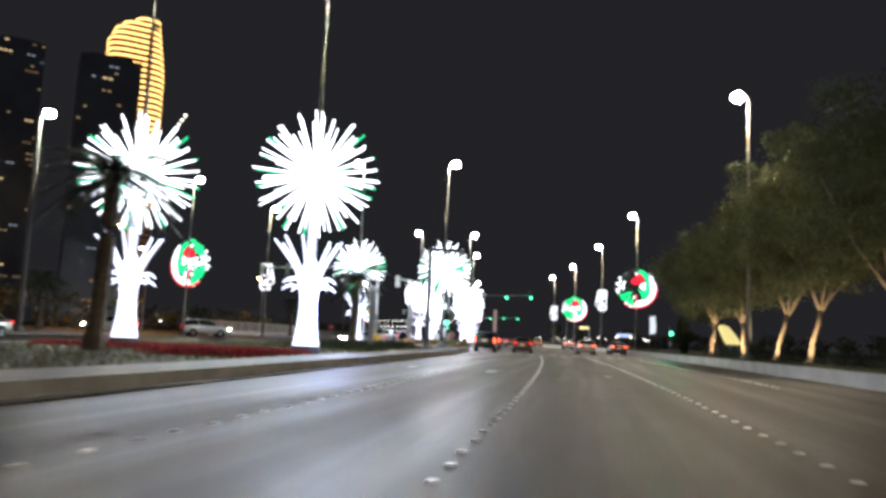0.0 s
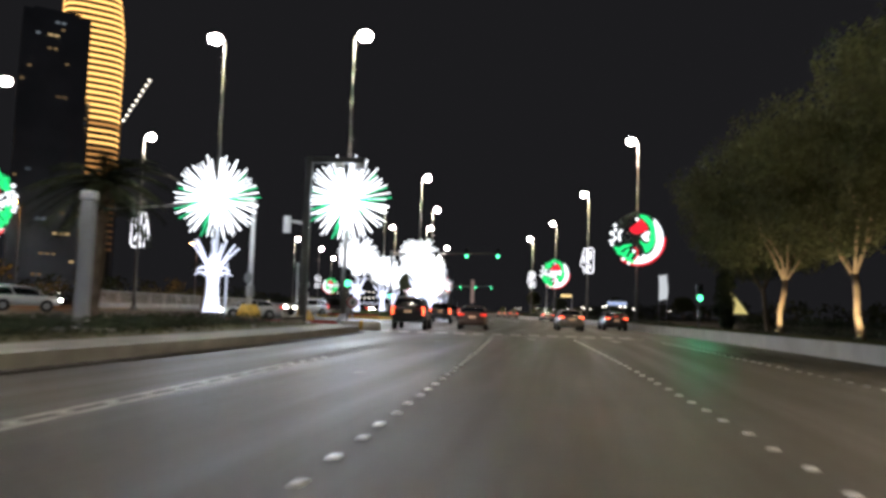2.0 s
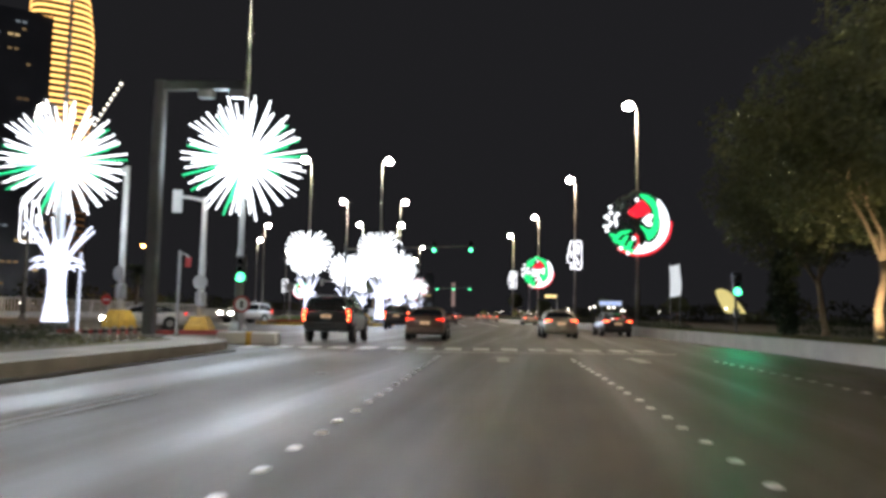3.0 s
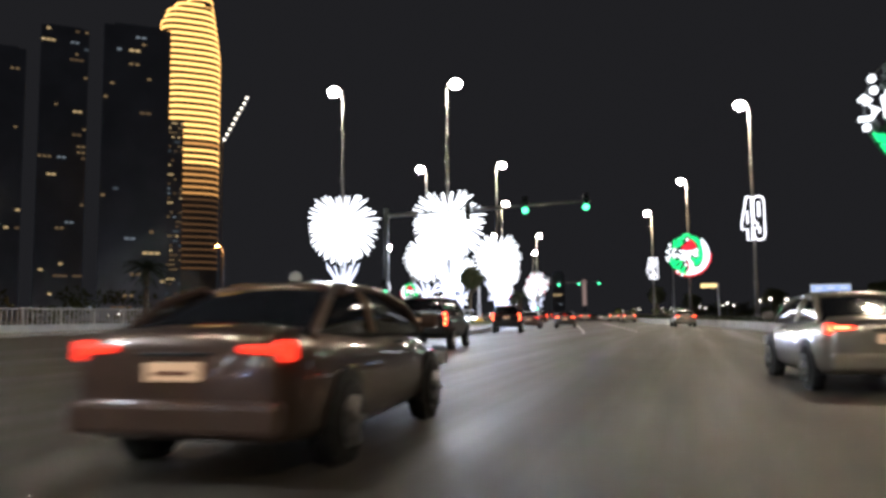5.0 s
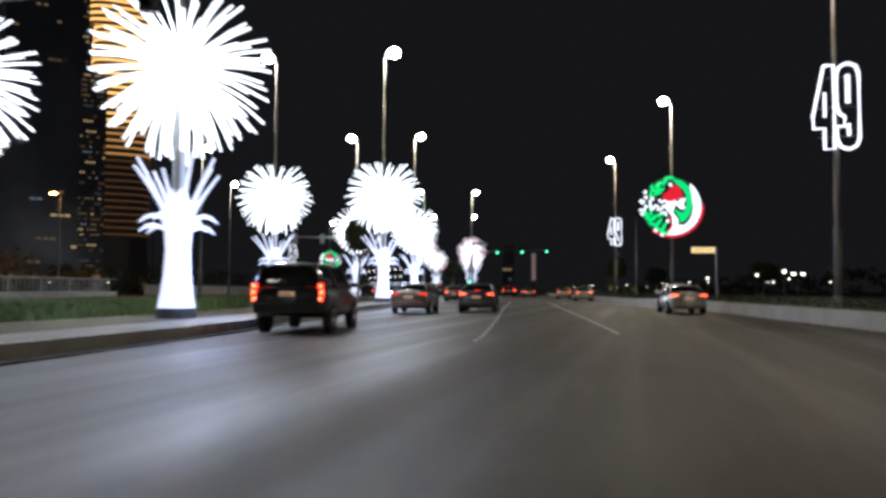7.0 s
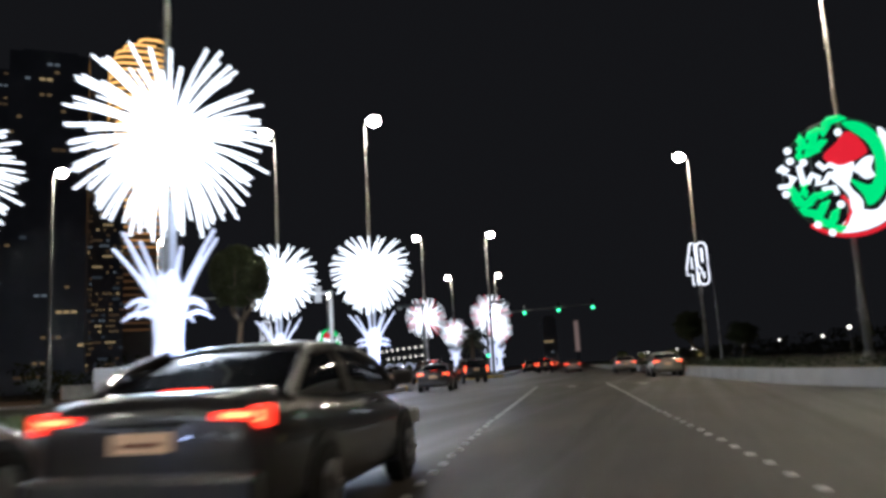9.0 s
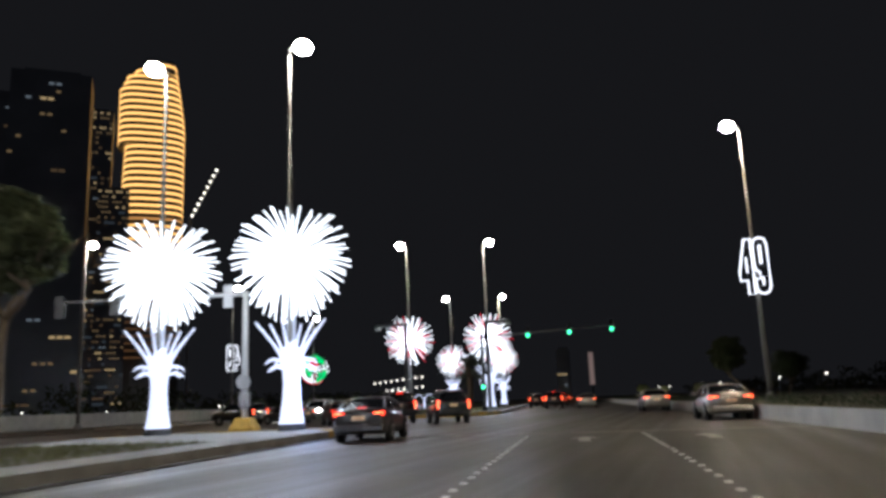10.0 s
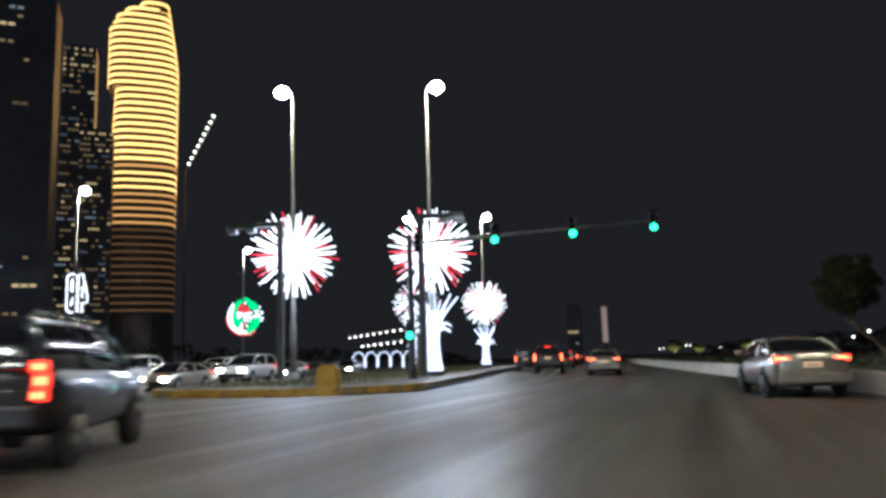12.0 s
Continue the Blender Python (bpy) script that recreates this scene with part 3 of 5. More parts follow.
        tube(bm, [c0 - t_, c0 - t_ * 0.4 + up, c0 + t_ * 0.4 + up, c0 + t_], [0.05, 0.17, 0.16, 0.04], 6)
        part("leaf_light", bm, UNLIT_TUBE if dead and z > -0.6 else EMB_GREEN, top)
    # white lettering that cannot be read: plain strokes
    for pts in (((-2.55, 0.35), (-2.4, 0.5), (-2.2, 0.35), (-2.4, 0.25)), ((-2.6, -0.32), (-2.2, -0.3), (-1.95, 0.0), (-2.2, 0.15), (-2.05, -0.1)), ((-1.75, 0.5), (-1.7, 0.1), (-1.65, -0.32)),
                ((-1.5, -0.25), (-1.3, 0.1), (-1.05, -0.05), (-1.15, -0.3), (-0.85, -0.25), (-0.6, 0.1)), ((-1.05, 0.55), (-0.8, 0.3), (-0.6, 0.45), (-0.35, 0.3)), ((-0.95, -0.55), (-0.5, -0.5), (-0.45, -0.8))):
        bm = B()
        tube(bm, [(x, -0.13, z) for x, z in pts], 0.105, 6)
        part("script_stroke", bm, UNLIT_TUBE if dead and pts[0][0] > -1.6 else EMB_WHITE, top)
    for x, z in ((-2.1, 1.15), (-2.05, 0.72), (-2.35, -0.62), (-1.3, -1.95), (-0.8, -2.3), (-0.1, 1.75), (-0.35, -1.2), (-1.55, 0.62)):
        bm = B()
        bmesh.ops.create_uvsphere(bm, u_segments=8, v_segments=6, radius=0.15)
        bmesh.ops.translate(bm, vec=(x, -0.1, z), verts=bm.verts)
        part("script_dot", bm, EMB_WHITE, top)
    return top


def neon_loop(pts):
    bm = B()
    tube(bm, [(x, 0, z) for x, z in pts] + [(pts[0][0], 0, pts[0][1])], 0.06, 6)
    return bm


def sign_49():
    top = thing("number_sign", Matrix(), "white neon number 49 outlined on a lamp post", "light sign", group="number signs")
    four = [(0.0, 1.7), (0.36, 1.7), (0.36, -1.7), (0.0, -1.7), (0.0, -0.85), (-0.4, -0.85), (-0.42, -0.35)]
    nine = [(-0.4, 1.3), (-0.3, 1.6), (-0.08, 1.72), (0.08, 1.72), (0.3, 1.6), (0.4, 1.3), (0.4, -1.3), (0.3, -1.6), (0.08, -1.72), (-0.08, -1.72), (-0.3, -1.6), (-0.4, -1.3), (-0.4, -0.8), (-0.12, -0.8), (-0.12, -0.42), (-0.3, -0.3), (-0.4, 0.0)]
    for pts, x, bars in ((four, -0.43, ((0.02, 0.1, 0.1, 1.0),)), (nine, 0.43, ((0.0, 0.7, 0.16, 1.15), (0.02, -0.95, 0.12, 0.5)))):
        d = part("digit", neon_loop(pts), SIGN_WHITE, top, m=Matrix.Translation((x, -0.02, 0)))
        for bx, bz, bw, bh in bars:
            bm = B()
            box(bm, bx, 0.0, bz, bw, 0.05, bh, bevel=0.02)
            part("counter_light", bm, SIGN_WHITE, d)
    bm = B()
    for z in (-1.2, 0, 1.2):
        box(bm, 0, 0.08, z, 1.4, 0.04, 0.05)
    box(bm, 0, 0.1, 0, 0.06, 0.04, 3.0)
    part("bracket", bm, DARK_STEEL, top)
    return top


emb = emblem("round light emblem in green, white and red tubes", False)
dim_emb = emblem("round light emblem with its upper leaf tubes unlit", True)
num = sign_49()
first = {emb: True, dim_emb: True, num: True}


def hang(src, y, d, z, turn=0.0):
    m = at(y, d, z, turn)
    if first[src]:
        src.matrix_basis = m @ Matrix.Scale(1.0 if src is num else 1.07 if src is emb else 1.02, 4)
        first[src] = False
    else:
        copy_thing(src, m)


hang(dim_emb, 98.2, 14.15, 8.45)
hang(emb, 167.1, 14.4, 8.45)
for y, d in ((131.8, 14.35), (197.5, 13.4)):
    hang(num, y - 0.35, d - 0.05, 8.55, -12)
for y, d, tr in ((75.8, -37.5, 160), (275.0, -45.1, 180)):
    hang(emb, y + 0.3, d, 8.1, tr)
for y, d, tr in ((94.6, -34.6, 190), (236.0, -42.7, 215)):
    hang(num, y + 0.3, d, 8.1, tr)


# ---------------------------------------------------------------- traffic signals and masts
def signal_head_parts(parent, x, y, z, lit, face=-1):
    bm = B()
    box(bm, x, y, z + 0.3, 0.36, 0.24, 1.05, bevel=0.03)
    head = part("signal_head", bm, HOUSING, parent, "black three-lens signal head")
    for k in range(3):
        zz = z + 0.62 - 0.32 * k
        on = lit and k == 2
        # the lit lens is widened to take in the glow around it
        bm = B()
        tube(bm, [(x, y + face * 0.11, zz), (x, y + face * 0.15, zz)], [0.18, 0.17] if on else [0.115, 0.1], 14)
        part("lens", bm, SIGNAL_GREEN if on else GLASS, head, "lit green lens, oversized for its glow" if on else "")
        bm = B()
        rings = []
        for s in (0.11, 0.3):
            rings.append([(x + 0.135 * math.cos(a), y + face * s, zz + 0.135 * math.sin(a)) for a in [math.radians(-20 + 220 * i / 10) for i in range(11)]])
        loft(bm, rings, cap=False, closed=False)
        part("visor", bm, HOUSING, head)


def mast_arm(name, label, m, h, reach, heads, thick=0.16, dark=True, low=None, dead=()):
    top = thing(name, m, label, "traffic signal", group="mast arm signals")
    material = DARK_STEEL if dark else POLE_PAINT
    bm = B()
    tube(bm, [(0, 0, 0), (0, 0, 0.5), (0, 0, h + 0.6)], [thick * 1.6, thick * 1.15, thick * 0.9], 10)
    part("pole", bm, material, top, smooth=True)
    bm = B()
    tube(bm, [(0, 0, h + 0.15), (reach * 0.5, 0, h + 0.4), (reach, 0, h + 0.62)], [0.1, 0.08, 0.055], 8)
    part("arm", bm, STEEL, top, "pale grey arm", smooth=True)
    for x in heads:
        signal_head_parts(top, x, -0.16, h + 0.02 + 0.28 * x / reach - 0.02, True)
    for x in dead:
        signal_head_parts(top, x, -0.16, h - 0.1, False)
    if low:
        signal_head_parts(top, 0.0, -thick - 0.2, low, True)
    return top


mast_arm("traffic_signal", "dark mast arm with green traffic signals over the lanes", at(111.5, -11.0, 0.25), 7.0, 12.6, (8.7, 12.3), low=2.35, dead=(5.2,))
mast_arm("traffic_signal", "dark mast arm with three green signals over the lanes", at(218.6, -6.55, 0.25), 6.75, 12.5, (4.45, 8.35, 12.25), low=2.2, dead=(0.45,))


def camera_gantry(m, h, reach, label):
    top = thing("camera_gantry", m, label, "camera gantry", group="camera gantries")
    bm = B()
    box(bm, 0, 0, 0.06, 0.7, 0.7, 0.12, bevel=0.02)
    part("base_plate", bm, STEEL, top)
    bm = B()
    box(bm, 0, 0, h / 2, 0.34, 0.34, h, bevel=0.03)
    part("pole", bm, DARK_STEEL, top)
    bm = B()
    box(bm, reach / 2, 0, h - 0.18, abs(reach), 0.26, 0.28, bevel=0.03)
    part("arm", bm, DARK_STEEL, top)
    for s in (0.55, 0.92):
        bm = B()
        box(bm, reach * s, 0, h - 0.46, 0.5, 0.32, 0.26, bevel=0.04)
        part("camera_box", bm, STEEL, top)
    return top


camera_gantry(at(61.0, -8.45, 0.25), 8.35, 2.8, "square grey camera gantry pole with short arm")
camera_gantry(at(219.2, -14.4, 0.25), 8.9, -3.1, "square grey camera gantry pole with short arm")
camera_gantry(at(219.4, -6.1, 0.25), 8.6, 2.3, "square grey camera gantry pole with short arm")


def signal_pole(m, h, label, reach, heads):
    """White pole in a yellow crash block, with an arm for the cross street, its heads turned away."""
    top = thing("signal_pole", m, label, "signal pole", group="signal poles in yellow blocks")
    bm = B()
    loft(bm, [[(-0.62, -0.5, 0), (0.62, -0.5, 0), (0.62, 0.5, 0), (-0.62, 0.5, 0)], [(-0.6, -0.48, 0.35), (0.6, -0.48, 0.35), (0.6, 0.48, 0.35), (-0.6, 0.48, 0.35)], [(-0.36, -0.3, 0.85), (0.36, -0.3, 0.85), (0.36, 0.3, 0.85), (-0.36, 0.3, 0.85)]])
    part("crash_block", bm, YELLOW, top, "yellow painted concrete block")
    bm = B()
    tube(bm, [(0, 0, 0.6), (0, 0, h)], [0.17, 0.13], 10)
    part("pole", bm, WHITE_METAL, top, smooth=True)
    bm = B()
    box(bm, 0, 0, 1.7, 0.5, 0.3, 0.7, bevel=0.03)
    part("control_box", bm, STEEL, top)
    bm = B()
    tube(bm, [(0.0, -0.22, 2.55), (0.0, -0.2, 2.55)], 0.36, 20)
    part("sign_disc", bm, STEEL, top, "round grey sign back")
    bm = B()
    tube(bm, [(0, 0, h - 0.15), (reach * 0.6, 0, h), (reach, 0, h + 0.05)], [0.1, 0.08, 0.06], 8)
    part("arm", bm, WHITE_METAL, top, smooth=True)
    for x in heads:
        bm = B()
        box(bm, x, 0.1, h - 0.2, 0.36, 0.3, 1.0, bevel=0.03)
        head = part("signal_head", bm, HOUSING, top)
        bm = B()
        box(bm, x, -0.06, h - 0.2, 0.5, 0.02, 1.15, bevel=0.008)
        part("backboard", bm, STEEL, head, "pale grey backboard")


signal_pole(at(72.0, -15.1, 0.27, -28), 7.7, "white signal pole standing in a yellow concrete block", -16.8, (-16.5, -12.6))
signal_pole(at(74.3, -12.0, 0.0), 6.8, "white signal pole standing in a yellow concrete block", -1.4, (-1.4,))
signal_pole(at(180.2, -14.1, 0.0), 7.0, "white signal pole standing in a yellow concrete block", -10.5, (-10.2, -7.1, -0.9))
for y, d, s in ((104.8, -8.0, 0.8), (208.7, -7.7, 0.8)):
    bm = B()
    loft(bm, [[(-0.5, -0.4, 0), (0.5, -0.4, 0), (0.5, 0.4, 0), (-0.5, 0.4, 0)], [(-0.48, -0.38, 0.8), (0.48, -0.38, 0.8), (0.48, 0.38, 0.8), (-0.48, 0.38, 0.8)], [(-0.3, -0.25, 1.05), (0.3, -0.25, 1.05), (0.3, 0.25, 1.05), (-0.3, 0.25, 1.05)]])
    bmesh.ops.transform(bm, matrix=Matrix.Scale(s, 4), verts=bm.verts)
    single("crash_block", bm, YELLOW, "yellow painted concrete block at the median nose", "crash block", group="crash blocks", m=at(y, d, 0.28))


def post_signal(m, label, h=2.75):
    top = thing("pedestrian_signal", m, label, "traffic signal")
    bm = B()
    tube(bm, [(0, 0, 0), (0, 0, h + 0.3)], [0.07, 0.06], 8)
    part("pole", bm, POLE_PAINT, top)
    bm = B()
    box(bm, 0.02, 0, 0.95, 0.24, 0.2, 0.4, bevel=0.02)
    part("push_button_box", bm, STEEL, top)
    signal_head_parts(top, 0, -0.18, h - 0.25, True)


def signal_light(y, d, z):
    L = bpy.data.lights.new("signal_glow", "SPOT")
    L.energy, L.color, L.spot_size, L.spot_blend, L.shadow_soft_size = 170, (0.05, 1.0, 0.45), radians(80), 0.9, 0.12
    new("signal_glow", L).matrix_basis = look(at(y, d, z).translation, at(y - 20, d, z - 5).translation)


signal_light(74.0, 13.6, 2.7)
post_signal(at(74.5, 13.6, 0.5), "short pole with a lit green signal on the verge", 2.2)
post_signal(at(67.0, -7.45, 0.0), "short pole with a lit green signal by the median", 2.75)

# white concrete end block and a round sign on the median nose
bm = B()
box(bm, 0, 0, 0.22, 2.1, 0.5, 0.44, bevel=0.06)
single("barrier_block", bm, CONCRETE, "short pale concrete barrier block at the median nose", "barrier", m=at(63.6, -6.0))
bm = B()
box(bm, 0.08, 0, 0.222, 0.3, 0.508, 0.45, bevel=0.06)
part("painted_band", bm, YELLOW, bpy.data.objects["barrier_block"], "yellow painted band")
rs = thing("road_sign", at(65.0, -6.75), "round red-rimmed road sign on a short pole", "road sign")
bm = B()
tube(bm, [(0, 0, 0), (0, 0, 1.6)], 0.04, 8)
part("pole", bm, STEEL, rs)
bm = B()
tube(bm, [(0, -0.05, 1.4), (0, -0.03, 1.4)], 0.31, 20)
disc = part("disc", bm, mat("red_sign_face", (0.4, 0.03, 0.03), 0.5, var=0.15, scale=4), rs, "red rim")
bm = B()
tube(bm, [(0, -0.056, 1.4), (0, -0.052, 1.4)], 0.23, 20)
part("face", bm, WHITE_METAL, disc, "white face")
bm = B()
box(bm, 0, -0.06, 1.4, 0.12, 0.006, 0.26)
part("symbol_bar", bm, TRIM, disc)

# red painted kerb of the crossing island, its bollards and a no-entry sign
bm = B()
loft(bm, [[at(y + o, d, z).translation for o, z in ((0, 0.0), (0.35, 0.0), (0.35, 0.2), (0, 0.2))] for y, d in ((69.9, -17.0), (70.3, -15.4), (71.0, -13.6), (72.8, -12.4), (73.4, -11.0), (74.0, -9.6))])
bmesh.ops.recalc_face_normals(bm, faces=bm.faces)
single("island_kerb", bm, mat("red_kerb_paint", (0.30, 0.05, 0.04), 0.7, var=0.35, scale=2.5), "worn red painted kerb of the crossing island", "kerb", kind="structure")
boll = thing("bollard", at(56.6, -8.1, 0.27), "short pale bollard on the paved median edge", "bollard", group="bollards on the median")
bm = B()
tube(bm, [(0, 0, 0), (0, 0, 0.36), (0, 0, 0.4)], [0.07, 0.07, 0.04], 10)
part("post", bm, KERB, boll)
bm = B()
tube(bm, [(0, 0, 0.24), (0, 0, 0.32)], 0.074, 10)
part("band", bm, TRIM, boll)
for k in range(1, 7):
    copy_thing(boll, at(56.6 + 0.5 * k, -8.1, 0.27))
ne = thing("no_entry_sign", at(86.0, -23.1), "small round red no-entry sign on a grey pole", "road sign")
bm = B()
tube(bm, [(0, 0, 0), (0, 0, 2.1)], 0.04, 8)
part("pole", bm, STEEL, ne)
bm = B()
tube(bm, [(0, -0.06, 1.75), (0, -0.04, 1.75)], 0.34, 20)
disc = part("disc", bm, mat("no_entry_red", (0.5, 0.03, 0.03), 0.45, var=0.1, scale=4), ne, "red round plate")
bm = B()
box(bm, 0, -0.064, 1.75, 0.46, 0.006, 0.11)
part("bar", bm, WHITE_METAL, disc, "white bar")

# tall grey parking totem
totem = thing("totem", at(43.2, -9.4, 0.27, 12), "slim grey metal totem with a white cap", "totem")
bm = B()
box(bm, 0, 0, 1.75, 0.36, 0.26, 3.5, bevel=0.04)
part("column", bm, TOTEM_GREY, totem, smooth=False)
bm = B()
box(bm, 0, 0, 3.63, 0.4, 0.3, 0.24, bevel=0.04)
part("cap", bm, WHITE_METAL, totem, "white cap")
bm = B()
box(bm, 0, 0, 0.05, 1.8, 1.0, 0.1, bevel=0.02)
part("footing", bm, PAVING, totem)

# flag on a short pole and a slim lit pole across the first junction
fp = thing("flag_pole", at(69.8, -11.3, 0.0), "short grey pole with a small hanging red flag", "flag pole")
bm = B()
tube(bm, [(0, 0, 0), (0, 0, 0.12)], 0.17, 12)
part("footing", bm, PAVING, fp)
bm = B()
tube(bm, [(0, 0, 0.1), (0, 0, 3.75)], [0.075, 0.06], 10)
part("pole", bm, STEEL, fp)
bm = B()
tube(bm, [(0, 0, 3.6), (0.22, 0, 3.62), (0.42, 0, 3.45)], 0.03, 6)
part("bracket", bm, STEEL, fp)
bm = B()
loft(bm, [[(0.26 + 0.03 * math.sin(2 * z), 0.02 * math.sin(5 * z) - 0.012, z), (0.5, 0.03 * math.sin(4 * z) - 0.012, z - 0.03), (0.5, 0.03 * math.sin(4 * z) + 0.012, z - 0.03), (0.26 + 0.03 * math.sin(2 * z), 0.02 * math.sin(5 * z) + 0.012, z)] for z in (3.5, 3.35, 3.2, 3.05)])
bmesh.ops.recalc_face_normals(bm, faces=bm.faces)
part("flag", bm, FLOWER, fp, "red cloth flag")
lp = thing("light_pole", pose(-18.5, 69.5, 0.0), "slim pole wrapped in dim white light", "light pole")
bm = B()
tube(bm, [(0, 0, 0), (0, 0, 0.15)], 0.16, 12)
part("footing", bm, PAVING, lp)
bm = B()
tube(bm, [(0, 0, 0.14), (0, 0, 3.6)], 0.06, 10)
part("tube", bm, POLE_GLOW, lp)

stop = thing("stop_sign", at(107.8, -15.7, 0.27, 20), "octagonal road sign seen from its grey back", "road sign")
bm = B()
tube(bm, [(0, 0, 0), (0, 0, 3.55)], [0.09, 0.06], 10)
part("pole", bm, STEEL, stop)
bm = B()
tube(bm, [(0, -0.085, 3.2), (0, -0.062, 3.2)], 0.42, 8)
part("plate", bm, STEEL, stop, "grey octagonal plate")

# street cabinet on the median near the second junction
cab = thing("street_cabinet", at(161.0, -16.5, 0.27), "pale grey steel street cabinet on the median", "cabinet")
bm = B()
box(bm, 0, 0, 0.85, 1.15, 0.6, 1.5, bevel=0.04)
part("body", bm, WHITE_METAL, cab)
bm = B()
box(bm, 0, 0, 0.06, 1.25, 0.7, 0.12, bevel=0.02)
part("plinth", bm, KERB, cab)
for s in (-0.28, 0.28):
    bm = B()
    box(bm, s, -0.306, 0.85, 0.52, 0.02, 1.35, bevel=0.008)
    dr = part("door", bm, WHITE_METAL, cab)
    bm = B()
    box(bm, s + (0.2 if s < 0 else -0.2), -0.325, 0.9, 0.04, 0.03, 0.16, bevel=0.008)
    part("handle", bm, DARK_STEEL, dr)

for y, d in ((155.4, -15.0), (156.6, -13.0)):
    copy_thing(cab, at(y, d, 0.27, 8))

# banner, blue sign, amber direction sign along the verge
ban = thing("banner_stand", at(88.0, 14.25, 0.5), "white vertical banner held on a thin pole", "banner")
for x in (-0.3, 0.3):
    bm = B()
    tube(bm, [(x, 0.03, 0), (x, 0.03, 4.15)], 0.022, 8)
    part("pole", bm, STEEL, ban)
bm = B()
rows = []
for k in range(9):
    z = 2.05 + 0.245 * k
    w = 0.33 + 0.02 * math.sin(k * 0.7)
    o = 0.03 * math.sin(k * 0.55)
    rows.append([(x * w + o, y + 0.05 * math.sin(2.6 * x + 0.5 * k), z + 0.07 * x) for x, y in ((-1, -0.03), (-0.33, -0.03), (0.33, -0.03), (1, -0.03), (1, -0.01), (0.33, -0.01), (-0.33, -0.01), (-1, -0.01))])
loft(bm, rows)
bmesh.ops.recalc_face_normals(bm, faces=bm.faces)
# the cloth's brightness is emission in its material, no lamp shines on it
part("cloth", bm, PALE_GLOW, ban, "rippled white cloth, its brightness put in as glow")
bs = thing("direction_sign", at(119, 16.0, 0.46), "small lit blue direction sign on two posts", "road sign")
for x in (-0.9, 0.9):
    bm = B()
    tube(bm, [(x, 0, 0), (x, 0, 2.3)], 0.04, 8)
    part("post", bm, STEEL, bs)
SIGN_FACE = glow("sign_face", (0.36, 0.50, 0.92), 0.6)
bm = B()
box(bm, 0, -0.06, 2.15, 2.2, 0.06, 0.38, bevel=0.015)
pl = part("panel", bm, SIGN_FACE, bs, "lit blue panel")
bm = B()
box(bm, 0, -0.05, 2.15, 2.28, 0.04, 0.46, bevel=0.015)
part("rim", bm, PALE_GLOW, bs, "pale rim")
for x in (-0.7, 0.0, 0.75):
    bm = B()
    box(bm, x, -0.094, 2.15, 0.45, 0.008, 0.12)
    part("text_bar", bm, PALE_GLOW, pl)
ys = thing("amber_sign", at(161.8, 16.75, 0.46), "amber lit sign on a bent pole", "road sign")
bm = B()
tube(bm, [(0, 0, 0), (0, 0, 4.15)], 0.1, 8)
part("pole", bm, STEEL, ys)
bm = B()
tube(bm, [(0, 0, 4.1), (-1.9, 0, 4.1)], 0.06, 8)
part("arm", bm, STEEL, ys)
bm = B()
box(bm, -1.05, -0.08, 3.9, 1.75, 0.08, 0.42, bevel=0.015)
pl = part("panel", bm, AMBER_SIGN, ys, "glowing amber panel")
for z in (3.82, 3.98):
    bm = B()
    box(bm, -1.05, -0.124, z, 1.4, 0.008, 0.05)
    part("text_bar", bm, DARK_STEEL, pl)

# unlit mast by the park
mast = thing("unlit_mast", at(232, 21.5, 0.4), "unlit slim grey mast with a small head", "mast")
bm = B()
tube(bm, [(0, 0, 0), (0, 0, 13.2)], [0.16, 0.09], 10)
part("pole", bm, STEEL, mast)
bm = B()
box(bm, -0.5, 0, 13.2, 1.0, 0.3, 0.12, bevel=0.03)
part("lamp_head", bm, DARK_STEEL, mast)

# sodium street lamps beyond the opposite road
def orange_lamp(m):
    top = thing("sodium_lamp", m, "street lamp glowing orange beyond the far road", "street lamp", group="orange lamps")
    bm = B()
    tube(bm, [(0, 0, 0), (0, 0, 14.2)], [0.16, 0.09], 10)
    part("pole", bm, STEEL, top)
    bm = B()
    tube(bm, [(0, 0, 14.1), (-0.9, 0, 14.5)], 0.05, 8)
    part("arm", bm, STEEL, top)
    bm = B()
    box(bm, -1.1, 0, 14.45, 0.8, 0.32, 0.18, bevel=0.05)
    part("lamp_head", bm, ORANGE_LENS, top)
    L = bpy.data.lights.new("sodium_light", "SPOT")
    L.energy, L.color, L.spot_size, L.spot_blend, L.shadow_soft_size = 3200, (1, 0.45, 0.15), radians(150), 0.6, 0.2
    new("sodium_light", L).matrix_basis = m @ pose(-1.1, 0, 14.2)


orange_lamp(at(93, -54.5, 0))
orange_lamp(at(122, -66, 0))
orange_lamp(at(190, -64, 0))


